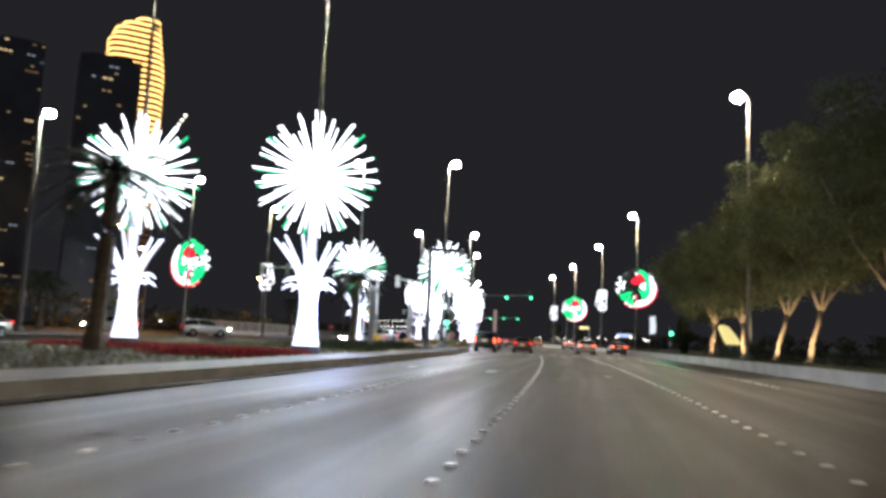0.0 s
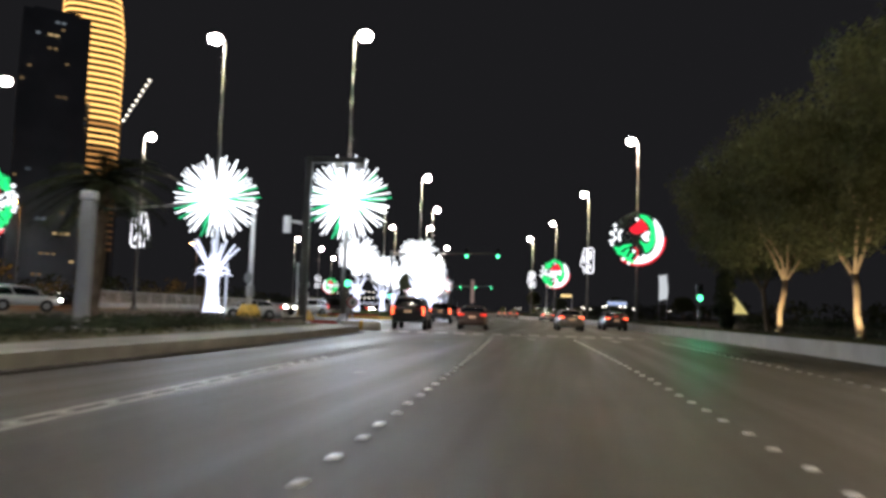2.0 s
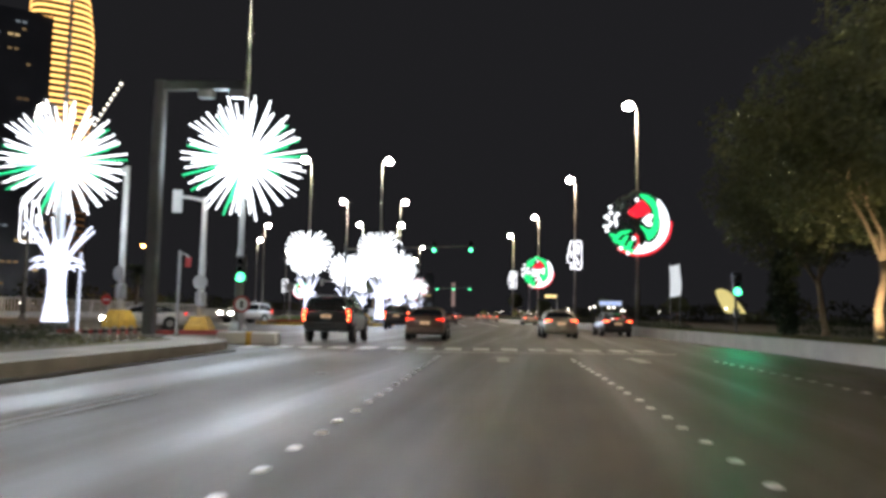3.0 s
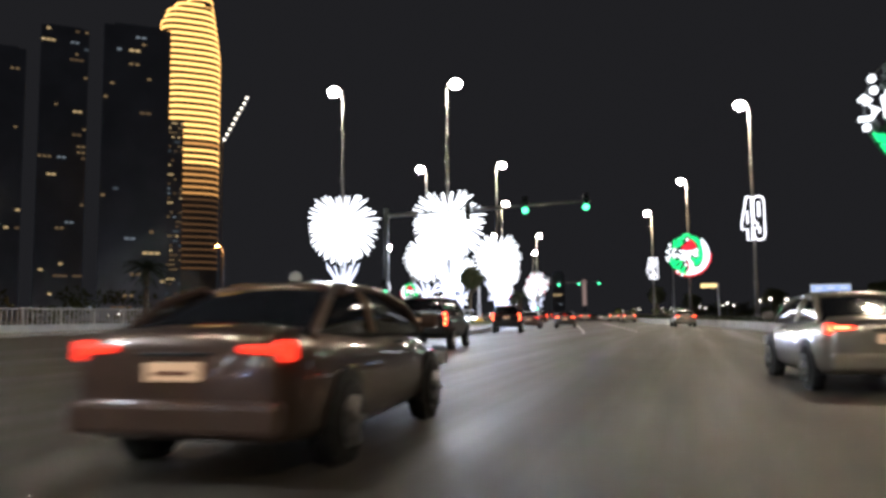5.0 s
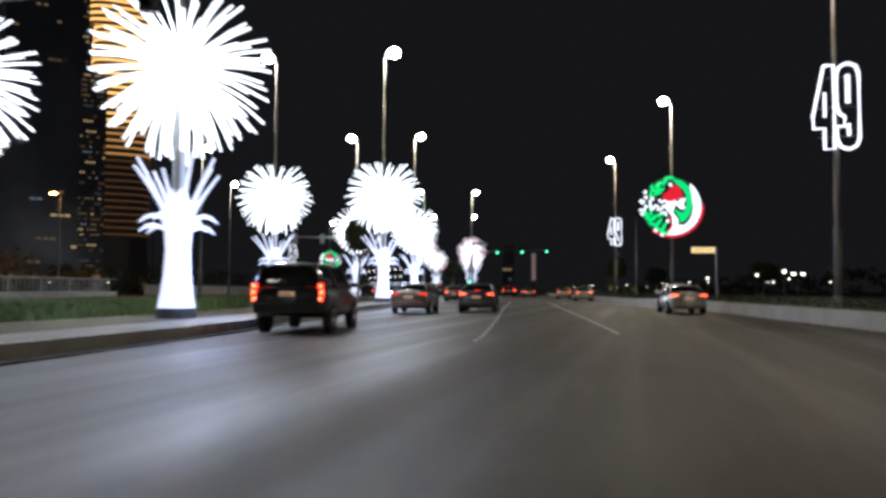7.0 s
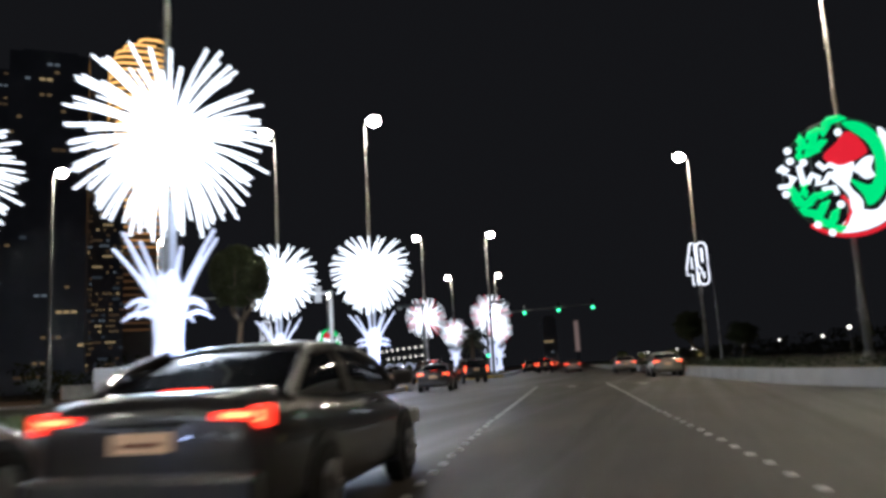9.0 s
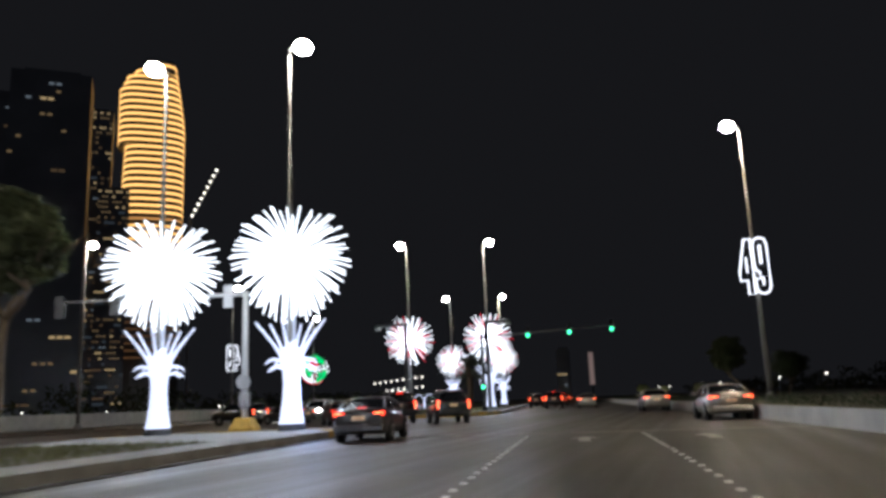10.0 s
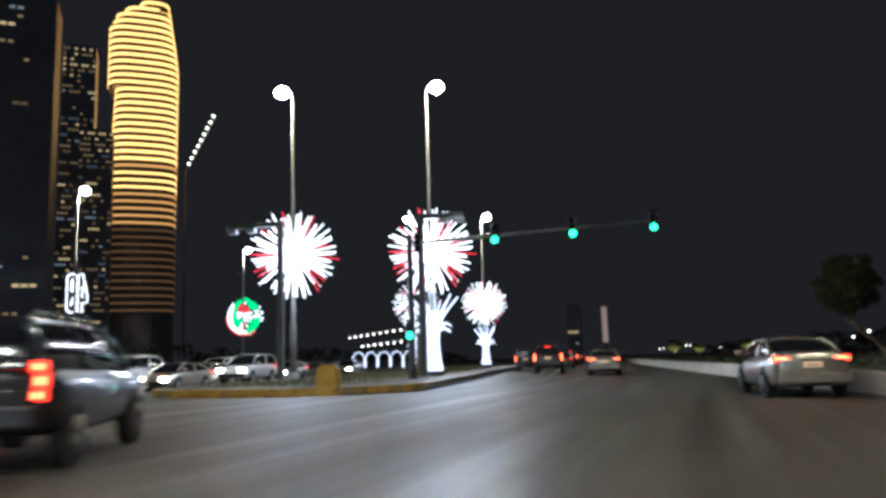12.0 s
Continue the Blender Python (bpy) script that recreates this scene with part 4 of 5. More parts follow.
# ---------------------------------------------------------------- trees and plants
def leaf_mesh(name, centres, per, spread, size, material, seed, flat=0.6):
    """Many small leaves scattered round clump centres, as one mesh."""
    g = np.random.default_rng(seed)
    c = np.repeat(np.array(centres, dtype=float), per, axis=0)
    nleaf = len(c)
    off = g.normal(size=(nleaf, 3))
    off /= np.linalg.norm(off, axis=1)[:, None]
    off *= (g.random((nleaf, 1)) ** 0.45) * spread
    off[:, 2] *= flat
    p = c + off
    a = g.normal(size=(nleaf, 3))
    a /= np.linalg.norm(a, axis=1)[:, None]
    b = np.cross(a, g.normal(size=(nleaf, 3)))
    b /= np.linalg.norm(b, axis=1)[:, None]
    s = size * (0.6 + 0.8 * g.random((nleaf, 1)))
    v = np.stack([p - a * s, p + b * s * 0.45, p + a * s, p - b * s * 0.45], 1).reshape(-1, 3)
    me = bpy.data.meshes.new(name)
    me.from_pydata(v.tolist(), [], np.arange(nleaf * 4).reshape(-1, 4).tolist())
    me.materials.append(material)
    return me


def broad_tree(seed, height, radius, label, trunk_h=3.2, lift=1.0, lean=None):
    rnd = random.Random(seed)
    top = thing("tree", Matrix(), label, "tree", group="roadside trees")
    bm = B()
    side = rnd.choice((-1, 1)) * rnd.uniform(0.35, 0.7)
    lean = side if lean is None else lean
    crown0 = trunk_h + lift
    fork = Vector((lean, 0, trunk_h))
    tube(bm, [(0, 0, -0.05), (0, 0, 0.25), (lean * 0.25, 0.08, trunk_h * 0.4), (lean * 0.75, -0.04, trunk_h * 0.75), fork], [0.27, 0.17, 0.14, 0.125, 0.135], 10)
    tips = []
    for k in range(6):
        a = k * 1.05 + rnd.uniform(-0.5, 0.5)
        out = radius * rnd.uniform(0.25, 0.7)
        tip = Vector((lean + out * math.cos(a), out * math.sin(a), crown0 + (height - crown0) * rnd.uniform(0.35, 0.7)))
        mid = fork.lerp(tip, 0.5) + Vector((rnd.uniform(-0.5, 0.5), rnd.uniform(-0.5, 0.5), rnd.uniform(-0.5, 0.2)))
        tube(bm, [fork - Vector((0, 0, 0.15)), fork.lerp(mid, 0.5) + Vector((rnd.uniform(-0.22, 0.22), rnd.uniform(-0.22, 0.22), rnd.uniform(-0.1, 0.15))), mid, mid.lerp(tip, 0.5) + Vector((rnd.uniform(-0.3, 0.3), rnd.uniform(-0.3, 0.3), 0.1)), tip], [0.10 - 0.011 * k, 0.07 - 0.006 * k, 0.05, 0.035, 0.018], 7)
        tips += [tip, mid]
        for j in range(2):
            t2 = mid + Vector((rnd.uniform(-1.4, 1.4), rnd.uniform(-1.4, 1.4), rnd.uniform(0.6, 1.9)))
            tube(bm, [mid, mid.lerp(t2, 0.5) + Vector((0, 0, 0.15)), t2], [0.06, 0.045, 0.02], 6)
    part("trunk", bm, BARK, top, "pale bark trunk with spreading limbs", smooth=True)
    cs = []
    zc = crown0 + (height - crown0) * 0.5
    hz = (height - crown0) * 0.5
    while len(cs) < 150:
        x, y, z = rnd.uniform(-1, 1), rnd.uniform(-1, 1), rnd.uniform(-0.9, 1)
        q = x * x + y * y + z * z
        if q > 1 or q < 0.12:
            continue
        k = 0.85 + 0.25 * noise.noise(Vector((x * 2, y * 2, z * 2 + seed)))
        cs.append((lean + x * radius * k, y * radius * k, zc + z * hz * k))
    me = leaf_mesh("crown", cs, 230, min(1.35, radius * 0.35), 0.11, LEAF, seed)
    part("crown", me, LEAF, top, "dense dull green crown")
    return top


tree_a = broad_tree(11, 13.4, 5.6, "broad dark green roadside tree with uplit trunk", 3.0, 0.3)
tree_b = broad_tree(12, 10.9, 5.2, "broad dark green roadside tree with uplit trunk", 2.7, 0.3)
tree_c = broad_tree(13, 7.0, 2.9, "small dark park tree", 1.6)
tree_a.matrix_basis = at(50.2, 15.8, 0.5)
tree_b.matrix_basis = at(64.8, 15.1, 0.5, 40)
tree_c.matrix_basis = at(246, 27.0, 0.45) @ Matrix.Scale(0.72, 4)
leaning = broad_tree(17, 6.6, 1.75, "small park tree on a pale leaning trunk", 2.4, 0.2, -1.9)
leaning.matrix_basis = at(235, 20.4, 0.45)
median_tree = broad_tree(19, 7.2, 1.45, "small dark leafy tree on the median lawn", 3.7, 0.5, 0.2)
median_tree.matrix_basis = at(163.0, -13.35, 0.25)
uplit = [(50.2, 15.8), (64.8, 15.1), (43.3, 15.6), (57.4, 15.7), (34.0, 17.0)]
for i, (y, d) in enumerate(uplit[2:]):
    copy_thing((tree_a, tree_b)[i % 2], at(y, d, 0.5, 73 * i + 20))
copy_thing(tree_b, at(77.0, 18.5, 0.45, 110))
for y, d, s in ((215, 36, 10), (190, 44, 70)):
    copy_thing(tree_c, at(y, d, 0.45, s))
park_trees = [(296, 14.5, 0.5), (312, 20.0, 0.42), (305, 26.0, 0.5), (318, 33.5, 0.46)]
for i, (y, d, s) in enumerate(park_trees):
    tagged(copy_thing(tree_c, at(y, d, 0.45, 80 * i) @ Matrix.Scale(s, 4)), "small park tree lit yellow-green from below", "tree", group="lit park trees")
    L = bpy.data.lights.new("park_uplight", "SPOT")
    L.energy, L.color, L.spot_size, L.spot_blend, L.shadow_soft_size = 260, (1.0, 0.86, 0.45), radians(90), 0.8, 0.08
    new("park_uplight", L).matrix_basis = look(at(y - 1.3, d, 0.7).translation, at(y, d, 2.6).translation)
for y, d in uplit:
    ul = thing("ground_uplight", at(y - 1.1, d - 0.5, 0.5), "small ground uplight shining on a tree trunk", "uplight", group="ground uplights")
    bm = B()
    tube(bm, [(0, 0, 0), (0, 0, 0.18)], [0.09, 0.11], 10)
    part("housing", bm, DARK_STEEL, ul)
    bm = B()
    tube(bm, [(0, 0, 0.181), (0, 0, 0.19)], 0.085, 10)
    part("lens", bm, AMBER_SIGN, ul)
    L = bpy.data.lights.new("uplight", "SPOT")
    L.energy, L.color, L.spot_size, L.spot_blend, L.shadow_soft_size = 480, (1.0, 0.78, 0.46), radians(125), 0.9, 0.08
    e0 = at(y - 1.1, d - 0.5, 0.74).translation
    new("uplight_lamp", L).matrix_basis = look(e0, at(y, d, 3.2).translation)


def date_palm(seed, h, label):
    rnd = random.Random(seed)
    top = thing("palm_tree", Matrix(), label, "palm tree", group="date palms on the median")
    bm = B()
    pts, rad = [], []
    for k in range(int(h * 3)):
        z = k / 3
        pts.append((0.15 * math.sin(z * 0.4), 0, z))
        rad.append(0.24 + (0.035 if k % 2 else 0) + (0.1 if z < 0.4 else 0))
    tube(bm, pts, rad, 9)
    part("trunk", bm, PALM_BARK, top)
    hub = Vector(pts[-1])
    for k in range(46):
        a = k * 2.399963
        up = rnd.uniform(-0.5, 1.25)
        ln = rnd.uniform(1.9, 2.6)
        bm = B()
        mid = []
        for i in range(9):
            s = i / 8
            r = ln * s * math.cos(up * (1 - 0.4 * s))
            z = ln * s * math.sin(up) * (1 - 0.35 * s) - 0.9 * s * s * (1.2 - 0.4 * up)
            mid.append(hub + Vector((r * math.cos(a), r * math.sin(a), z)))
        tube(bm, mid, [0.035, 0.03, 0.028, 0.025, 0.02, 0.018, 0.014, 0.01, 0.006], 4)
        side = Vector((-math.sin(a), math.cos(a), 0))
        for i in range(1, 9):
            for f_ in (0.0, 0.33, 0.66):
                p = mid[i - 1].lerp(mid[i], f_)
                fw = (mid[i] - mid[i - 1]).normalized()
                for sg in (-1, 1):
                    q = p + (side * sg * 0.8 + fw * 0.6 + Vector((0, 0, -0.25))).normalized() * rnd.uniform(0.3, 0.5)
                    w = fw * 0.04
                    bm.faces.new([bm.verts.new(p - w), bm.verts.new(p + w), bm.verts.new(q)])
        part("frond", bm, FROND, top)
    return top


palm_a = date_palm(21, 6.0, "dark unlit date palm on the median lawn")
palm_b = date_palm(22, 5.0, "dark unlit date palm on the median lawn")
palm_a.matrix_basis = at(20.2, -13.0, 0.25)
palm_b.matrix_basis = at(47.2, -11.6, 0.25)
for i, (y, d) in enumerate(((240, -11), (252, -12.2), (128, -40), (60, -44))):
    copy_thing((palm_a, palm_b)[i % 2], at(y, d, 0.25, 55 * i))

# planting on the medians
g = np.random.default_rng(5)


def scatter(name, label, y0, y1, d0, d1, z, count, size, material, upright=True):
    yy = y0 + (y1 - y0) * g.random(count)
    dd = d0 + (d1 - d0) * g.random(count)
    v = []
    for y, d in zip(yy, dd):
        a, h = g.random() * 6.283, size * (0.5 + g.random())
        x = cx(y) + d
        w = size * (0.16 if upright else 0.5)
        v += [(x - w * math.cos(a), y - w * math.sin(a), z), (x + w * math.cos(a), y + w * math.sin(a), z), (x + 0.4 * h * math.sin(a) * (g.random() - 0.5), y + 0.4 * h * (g.random() - 0.5), z + h)]
    me = bpy.data.meshes.new(name)
    me.from_pydata(v, [], np.arange(count * 3).reshape(-1, 3).tolist())
    me.materials.append(material)
    tagged(new(name, me), label, "plants", kind="stuff")


scatter("grass", "short dry lawn grass on the median", -4, 60, -17.8, -7.4, 0.255, 14000, 0.12, GRASS)
scatter("grass", "tall green grass on the middle median", 110, 146, -17.6, -10.7, 0.255, 16000, 0.36, GREEN_GRASS)
scatter("grass", "short lawn grass on the middle median", 146, 168, -17.8, -9.4, 0.255, 6000, 0.14, GRASS)
scatter("grass", "short lawn grass on the far median", 211, 260, -16, -7.5, 0.255, 7000, 0.15, GRASS)
scatter("grass", "grass on the raised verge", 20, 90, 12.9, 15.4, 0.495, 6000, 0.12, GRASS)
scatter("flower_bed", "low bed of red flowers on the median", 19.5, 28, -11.2, -7.9, 0.255, 3600, 0.14, FLOWER, False)
scatter("flower_bed", "low bed of red flowers on the median", 23, 29.5, -17.6, -11.3, 0.255, 3600, 0.13, FLOWER, False)
scatter("flower_bed", "low strip of red flowers on the median", 104.2, 112, -17.0, -12.0, 0.255, 3000, 0.14, FLOWER, False)


def hedge(y0, y1, d0, d1, z0, z1, label, step=0.55):
    cs = []
    y = y0
    while y < y1:
        for k in range(max(1, int((d1(y) - d0(y)) / step))):
            for zz in np.arange(z0 + 0.2, z1, 0.42):
                d = d0(y) + (k + 0.5) * step
                cs.append((cx(y) + d, y + 0.2 * (k % 2), zz + 0.06 * math.sin(y * 1.7)))
        y += step
    me = leaf_mesh("hedge", cs, 30 if y1 - y0 < 60 else 20, 0.36, 0.06, HEDGE, int(y0) + 3, 0.7)
    tagged(new("hedge", me), label, "hedge", kind="stuff")


hedge(84, 205, lambda y: wall_right(y) + 1.1, lambda y: wall_right(y) + 2.6, 0.5, 1.0, "clipped dark hedge behind the roadside wall")
hedge(205, 330, lambda y: wall_right(y) + 1.1, lambda y: wall_right(y) + 2.2, 0.5, 1.0, "clipped dark hedge behind the roadside wall")
hedge(35, 58, lambda y: -12.5, lambda y: -8.6, 0.25, 0.75, "low dark hedge across the median")
hedge(36.0, 46.5, lambda y: -8.7, lambda y: -7.4, 0.28, 0.72, "low dark hedge along the paved edge of the median")
hedge(113, 121, lambda y: -13.2, lambda y: -10.6, 0.25, 0.85, "clipped green shrubs on the middle median")
cs = []
rnd = random.Random(31)
while len(cs) < 46:
    x, y, z = rnd.uniform(-1, 1), rnd.uniform(-1, 1), rnd.uniform(-1, 1)
    if x * x + y * y + z * z < 1:
        cs.append((0.32 * x + 0.16 * z * z, 0.5 * y, 1.7 + 1.6 * z))
shrub = thing("shrub", at(68.6, 13.5, 0.5), "tall dark rounded shrub leaning over the roadside wall", "shrub")
bm = B()
tube(bm, [(0, 0, -0.02), (0.05, 0.03, 0.5), (-0.04, 0, 1.3)], [0.07, 0.05, 0.03], 7)
part("stem", bm, BARK, shrub, smooth=True)
part("crown", leaf_mesh("crown", cs, 170, 0.36, 0.09, SHRUB, 31, 0.9), SHRUB, shrub)
hedge(28, 84, lambda y: 18.6, lambda y: 20.2, 0.45, 1.2, "dark shrubs at the edge of the park")


# ---------------------------------------------------------------- vehicles
def paint_mat(name, col, metal=0.3, rough=0.3):
    return mat(name, col, rough, metal, var=0.06, scale=1.2, coat=0.8)


def wheel(parent, x, y, r, w):
    bm = B()
    sx = 1 if x > 0 else -1
    tube(bm, [(x - w / 2, y, r), (x - w * 0.42, y, r), (x + w * 0.42, y, r), (x + w / 2, y, r)], [r * 0.86, r, r, r * 0.86], 20)
    tyre = part("wheel", bm, TYRE, parent, "black tyre")
    bm = B()
    xo = x + sx * (w / 2 + 0.004)
    tube(bm, [(xo - sx * 0.05, y, r), (xo, y, r)], [r * 0.64, r * 0.62], 20)
    for k in range(5):
        a = k * 1.2566
        tube(bm, [(xo + sx * 0.01, y, r), (xo + sx * 0.015, y + r * 0.6 * math.cos(a), r + r * 0.6 * math.sin(a))], [0.05, 0.035], 5)
    part("rim", bm, RIM, tyre)


def spline(pts, i, t_):
    """Height between the points i and i + 1 of a profile, on a smooth curve."""
    p0, p1, p2, p3 = (pts[max(0, min(len(pts) - 1, i + j))][1] for j in (-1, 0, 1, 2))
    return 0.5 * (2 * p1 + (p2 - p0) * t_ + (2 * p0 - 5 * p1 + 4 * p2 - p3) * t_ ** 2 + (3 * p1 - p0 - 3 * p2 + p3) * t_ ** 3)


def car(label, paint, kind="sedan", lit=TAIL_LED, heads=False, group="cars on the road"):
    suv = kind == "suv"
    L, W = (5.2, 2.02) if suv else (4.75, 1.82)
    top = thing("suv" if suv else "car", Matrix(), label, "car", group=group)
    w = W / 2
    if suv:
        st = [(-2.6, 0.90, 0.66, 1.1), (-2.52, 0.97, 0.52, 1.26), (-1.7, 1.0, 0.42, 1.3), (0.4, 1.0, 0.42, 1.28), (1.3, 0.99, 0.42, 1.24), (2.2, 0.96, 0.46, 1.16), (2.5, 0.88, 0.54, 1.02), (2.6, 0.78, 0.62, 0.9)]
        base, roof, zr, zb = (-2.52, 1.3), (-2.4, 0.35), 1.93, 1.26
        crest = [(-2.53, 1.28), (-2.47, 1.62), (-2.4, 1.83), (-2.1, 1.91), (-1.2, 1.93), (-0.2, 1.92), (0.35, 1.86), (0.85, 1.6), (1.3, 1.24)]
    else:
        st = [(-2.39, 0.80, 0.5, 0.9), (-2.36, 0.87, 0.36, 1.0), (-2.2, 0.94, 0.28, 1.065), (-1.7, 0.99, 0.24, 1.08), (-0.8, 1.0, 0.22, 1.02), (0.7, 1.0, 0.22, 0.98), (1.4, 0.98, 0.24, 0.9), (2.05, 0.92, 0.28, 0.76), (2.3, 0.8, 0.32, 0.66), (2.39, 0.68, 0.4, 0.56)]
        base, roof, zr, zb = (-1.9, 1.28), (-0.95, 0.3), 1.46, 1.02
        crest = [(-1.95, 1.04), (-1.5, 1.2), (-0.95, 1.385), (-0.35, 1.46), (0.0, 1.455), (0.3, 1.42), (0.8, 1.22), (1.3, 0.98)]
    bm = B()
    rings = []
    for y, k, z0, z1 in st:
        ww = w * k
        h = z1 - z0
        half = [(ww * 0.86, z0), (ww * 0.97, z0 + h * 0.12), (ww, z0 + h * 0.42), (ww * 0.985, z0 + h * 0.7), (ww * 0.92, z0 + h * 0.92), (ww * 0.78, z1), (ww * 0.4, z1 + 0.025)]
        rings.append([(x, y, z) for x, z in half] + [(-x, y, z) for x, z in half[::-1]])
    loft(bm, rings)
    bmesh.ops.recalc_face_normals(bm, faces=bm.faces)
    body = part("body", bm, paint, top, smooth=True)
    # wheel arches
    r, wy = (0.41, 1.52) if suv else (0.33, 1.38)
    for x in (-w, w):
        for y in (-wy, wy):
            bm = B()
            tube(bm, [(x * 0.9, y, r + 0.03), (x * 1.004, y, r + 0.03)], r + 0.07, 18)
            part("wheel_arch", bm, TRIM, body)
            wheel(top, x * 0.9, y, r, 0.24)
    # glasshouse: arched sections along the car
    (b0, b1), (r0, r1) = base, roof
    wb, wr = w * 0.9, w * 0.70
    zm = zb + (zr - zb) * 0.55
    arcs = []
    for i in range(len(crest) - 1):
        for t_ in (0.0, 0.5):
            y = crest[i][0] + (crest[i + 1][0] - crest[i][0]) * t_
            arcs.append((y, spline(crest, i, t_)))
    arcs.append(crest[-1])

    def section(z, lift):
        f = max(0.0, min(1.0, (z - zb) / (zr - zb)))
        ws = wb + (wr - wb) * f
        return [(ws + 0.006 + lift, z - 0.075 * f), (ws * 0.93 + lift, z - 0.025 * f + lift), (ws * 0.7, z + 0.005 + lift), (ws * 0.3, z + 0.02 + lift)]
    bm = B()
    rings = []
    for y, z in arcs:
        f = max(0.0, min(1.0, (z - zb) / (zr - zb)))
        half = [(wb, zb - 0.06), (wb - 0.01 + (wr - wb) * f * 0.4, zb + (z - zb) * 0.5)] + section(z, 0.0)
        rings.append([(x, y, zz) for x, zz in half] + [(-x, y, zz) for x, zz in half[::-1]])
    loft(bm, rings)
    bmesh.ops.recalc_face_normals(bm, faces=bm.faces)
    part("glasshouse", bm, GLASS, top, "dark tinted glass", smooth=True)
    bm = B()
    rings = []
    for y, z in arcs:
        if r0 - 0.02 <= y <= r1 + 0.02:
            up, lo = section(z, 0.014), section(z, -0.01)
            rings.append([(x, y, zz) for x, zz in up] + [(-x, y, zz) for x, zz in up[::-1]] + [(-x, y, zz) for x, zz in lo] + [(x, y, zz) for x, zz in lo[::-1]])
    loft(bm, rings)
    bmesh.ops.recalc_face_normals(bm, faces=bm.faces)
    part("roof", bm, paint, top, smooth=True)
    for sx in (-1, 1):
        for ya, yb in ((b0, r0), (b1, r1), ((b0 + b1) / 2 - 0.15, (r0 + r1) / 2 - 0.1)):
            bm = B()
            tube(bm, [(sx * (wb - 0.01), ya, zb - 0.02), (sx * (wb + (wr - wb) * 0.5 + 0.005), (ya + yb) / 2, zm + 0.0), (sx * (wr - 0.02), yb, zr - 0.06)], 0.045, 6)
            part("pillar", bm, paint, top)
        bm = B()
        box(bm, sx * (w + 0.09), b1 - 0.35, zb + 0.08, 0.2, 0.12, 0.15, bevel=0.04)
        part("mirror", bm, paint, top)
        yr = st[0][0]
        # rear lamps
        bm = B()
        cores = []
        if suv:
            for z, h, dx in ((1.29, 0.15, 0.0), (1.12, 0.2, 0.03), (0.95, 0.16, 0.0)):
                box(bm, sx * w * (0.89 + dx), -2.56, z, 0.16 - dx, 0.08, h, bevel=0.025)
                cores.append((sx * w * (0.89 + dx), -2.6, z, 0.07, 0.03, h * 0.5))
        else:
            box(bm, sx * w * 0.70, -2.345, 0.93, 0.34, 0.1, 0.075, bevel=0.03)
            box(bm, sx * w * 0.86, -2.29, 0.92, 0.14, 0.14, 0.15, bevel=0.03)
            cores += [(sx * w * 0.72, -2.392, 0.935, 0.2, 0.03, 0.035), (sx * w * 0.86, -2.36, 0.925, 0.07, 0.03, 0.07)]
        lamp = part("tail_light", bm, lit, top, "glowing red tail light")
        for c in cores:
            bm = B()
            box(bm, *c, bevel=0.01)
            part("bulb", bm, TAIL_CORE if lit is TAIL_LED else lit, lamp, "hot orange centre" if lit is TAIL_LED else "")
        bm = B()
        box(bm, sx * w * 0.72, 2.54 if suv else 2.3, 0.94 if suv else 0.62, 0.4, 0.2, 0.17, bevel=0.03)
        part("headlight", bm, HEAD_LED if heads else PLATE, top)
        bm = B()
        box(bm, sx * (w * 1.0), 0.05, zb - 0.12, 0.02, 0.2, 0.03, bevel=0.008)
        part("door_handle", bm, CHROME, top)
    bm = B()
    box(bm, 0, yr - 0.02, 0.46 if not suv else 0.7, W * 0.9, 0.16, 0.24 if not suv else 0.28, bevel=0.05)
    part("rear_bumper", bm, paint if not suv else TRIM, top)
    bm = B()
    box(bm, 0, -yr - 0.02, 0.42 if not suv else 0.62, W * 0.84, 0.16, 0.24, bevel=0.05)
    part("front_bumper", bm, TRIM, top)
    bm = B()
    zp = 1.08 if suv else 0.78
    box(bm, 0, yr - 0.035 - (0.0 if not suv else 0.01), zp, 0.42, 0.02, 0.13, bevel=0.005)
    pl = part("number_plate", bm, PLATE_LIT, top, "lit number plate with plain bars")
    bm = B()
    box(bm, 0, yr - 0.05 - (0.0 if not suv else 0.01), zp - 0.01, 0.28, 0.006, 0.03)
    part("text_bar", bm, RED_TEXT, pl)
    bm = B()
    box(bm, 0, yr - 0.03, zp + 0.12, 0.56, 0.02, 0.025, bevel=0.008)
    part("trim_strip", bm, TRIM, top)
    bm = B()
    if suv:
        box(bm, 0, -2.44, 1.84, 0.4, 0.05, 0.03)
        part("brake_light", bm, lit if paint is RED_CAR else DARK_RED, top)
        for sx in (-1, 1):
            bm = B()
            tube(bm, [(sx * w * 0.62, -2.1, 1.93), (sx * w * 0.62, -1.9, 2.0), (sx * w * 0.62, 0.1, 2.0), (sx * w * 0.62, 0.3, 1.93)], 0.025, 6)
            part("roof_rail", bm, CHROME, top)
    else:
        box(bm, 0, -1.84, 1.1, 0.3, 0.06, 0.03)
        part("brake_light", bm, lit if paint is GREY_CAR else DARK_RED, top)
    return top


PLATE_LIT = glow("plate_lit", (0.95, 0.60, 0.36), 0.28)
RED_TEXT = mat("plate_lettering", (0.3, 0.1, 0.06), 0.6, var=0.1, scale=8)
DARK_RED = mat("red_plastic", (0.12, 0.01, 0.01), 0.3, var=0.1, scale=8)
BLACK_CAR = paint_mat("black_car_paint", (0.012, 0.013, 0.015))
GREY_CAR = paint_mat("grey_car_paint", (0.075, 0.07, 0.066), 0.5)
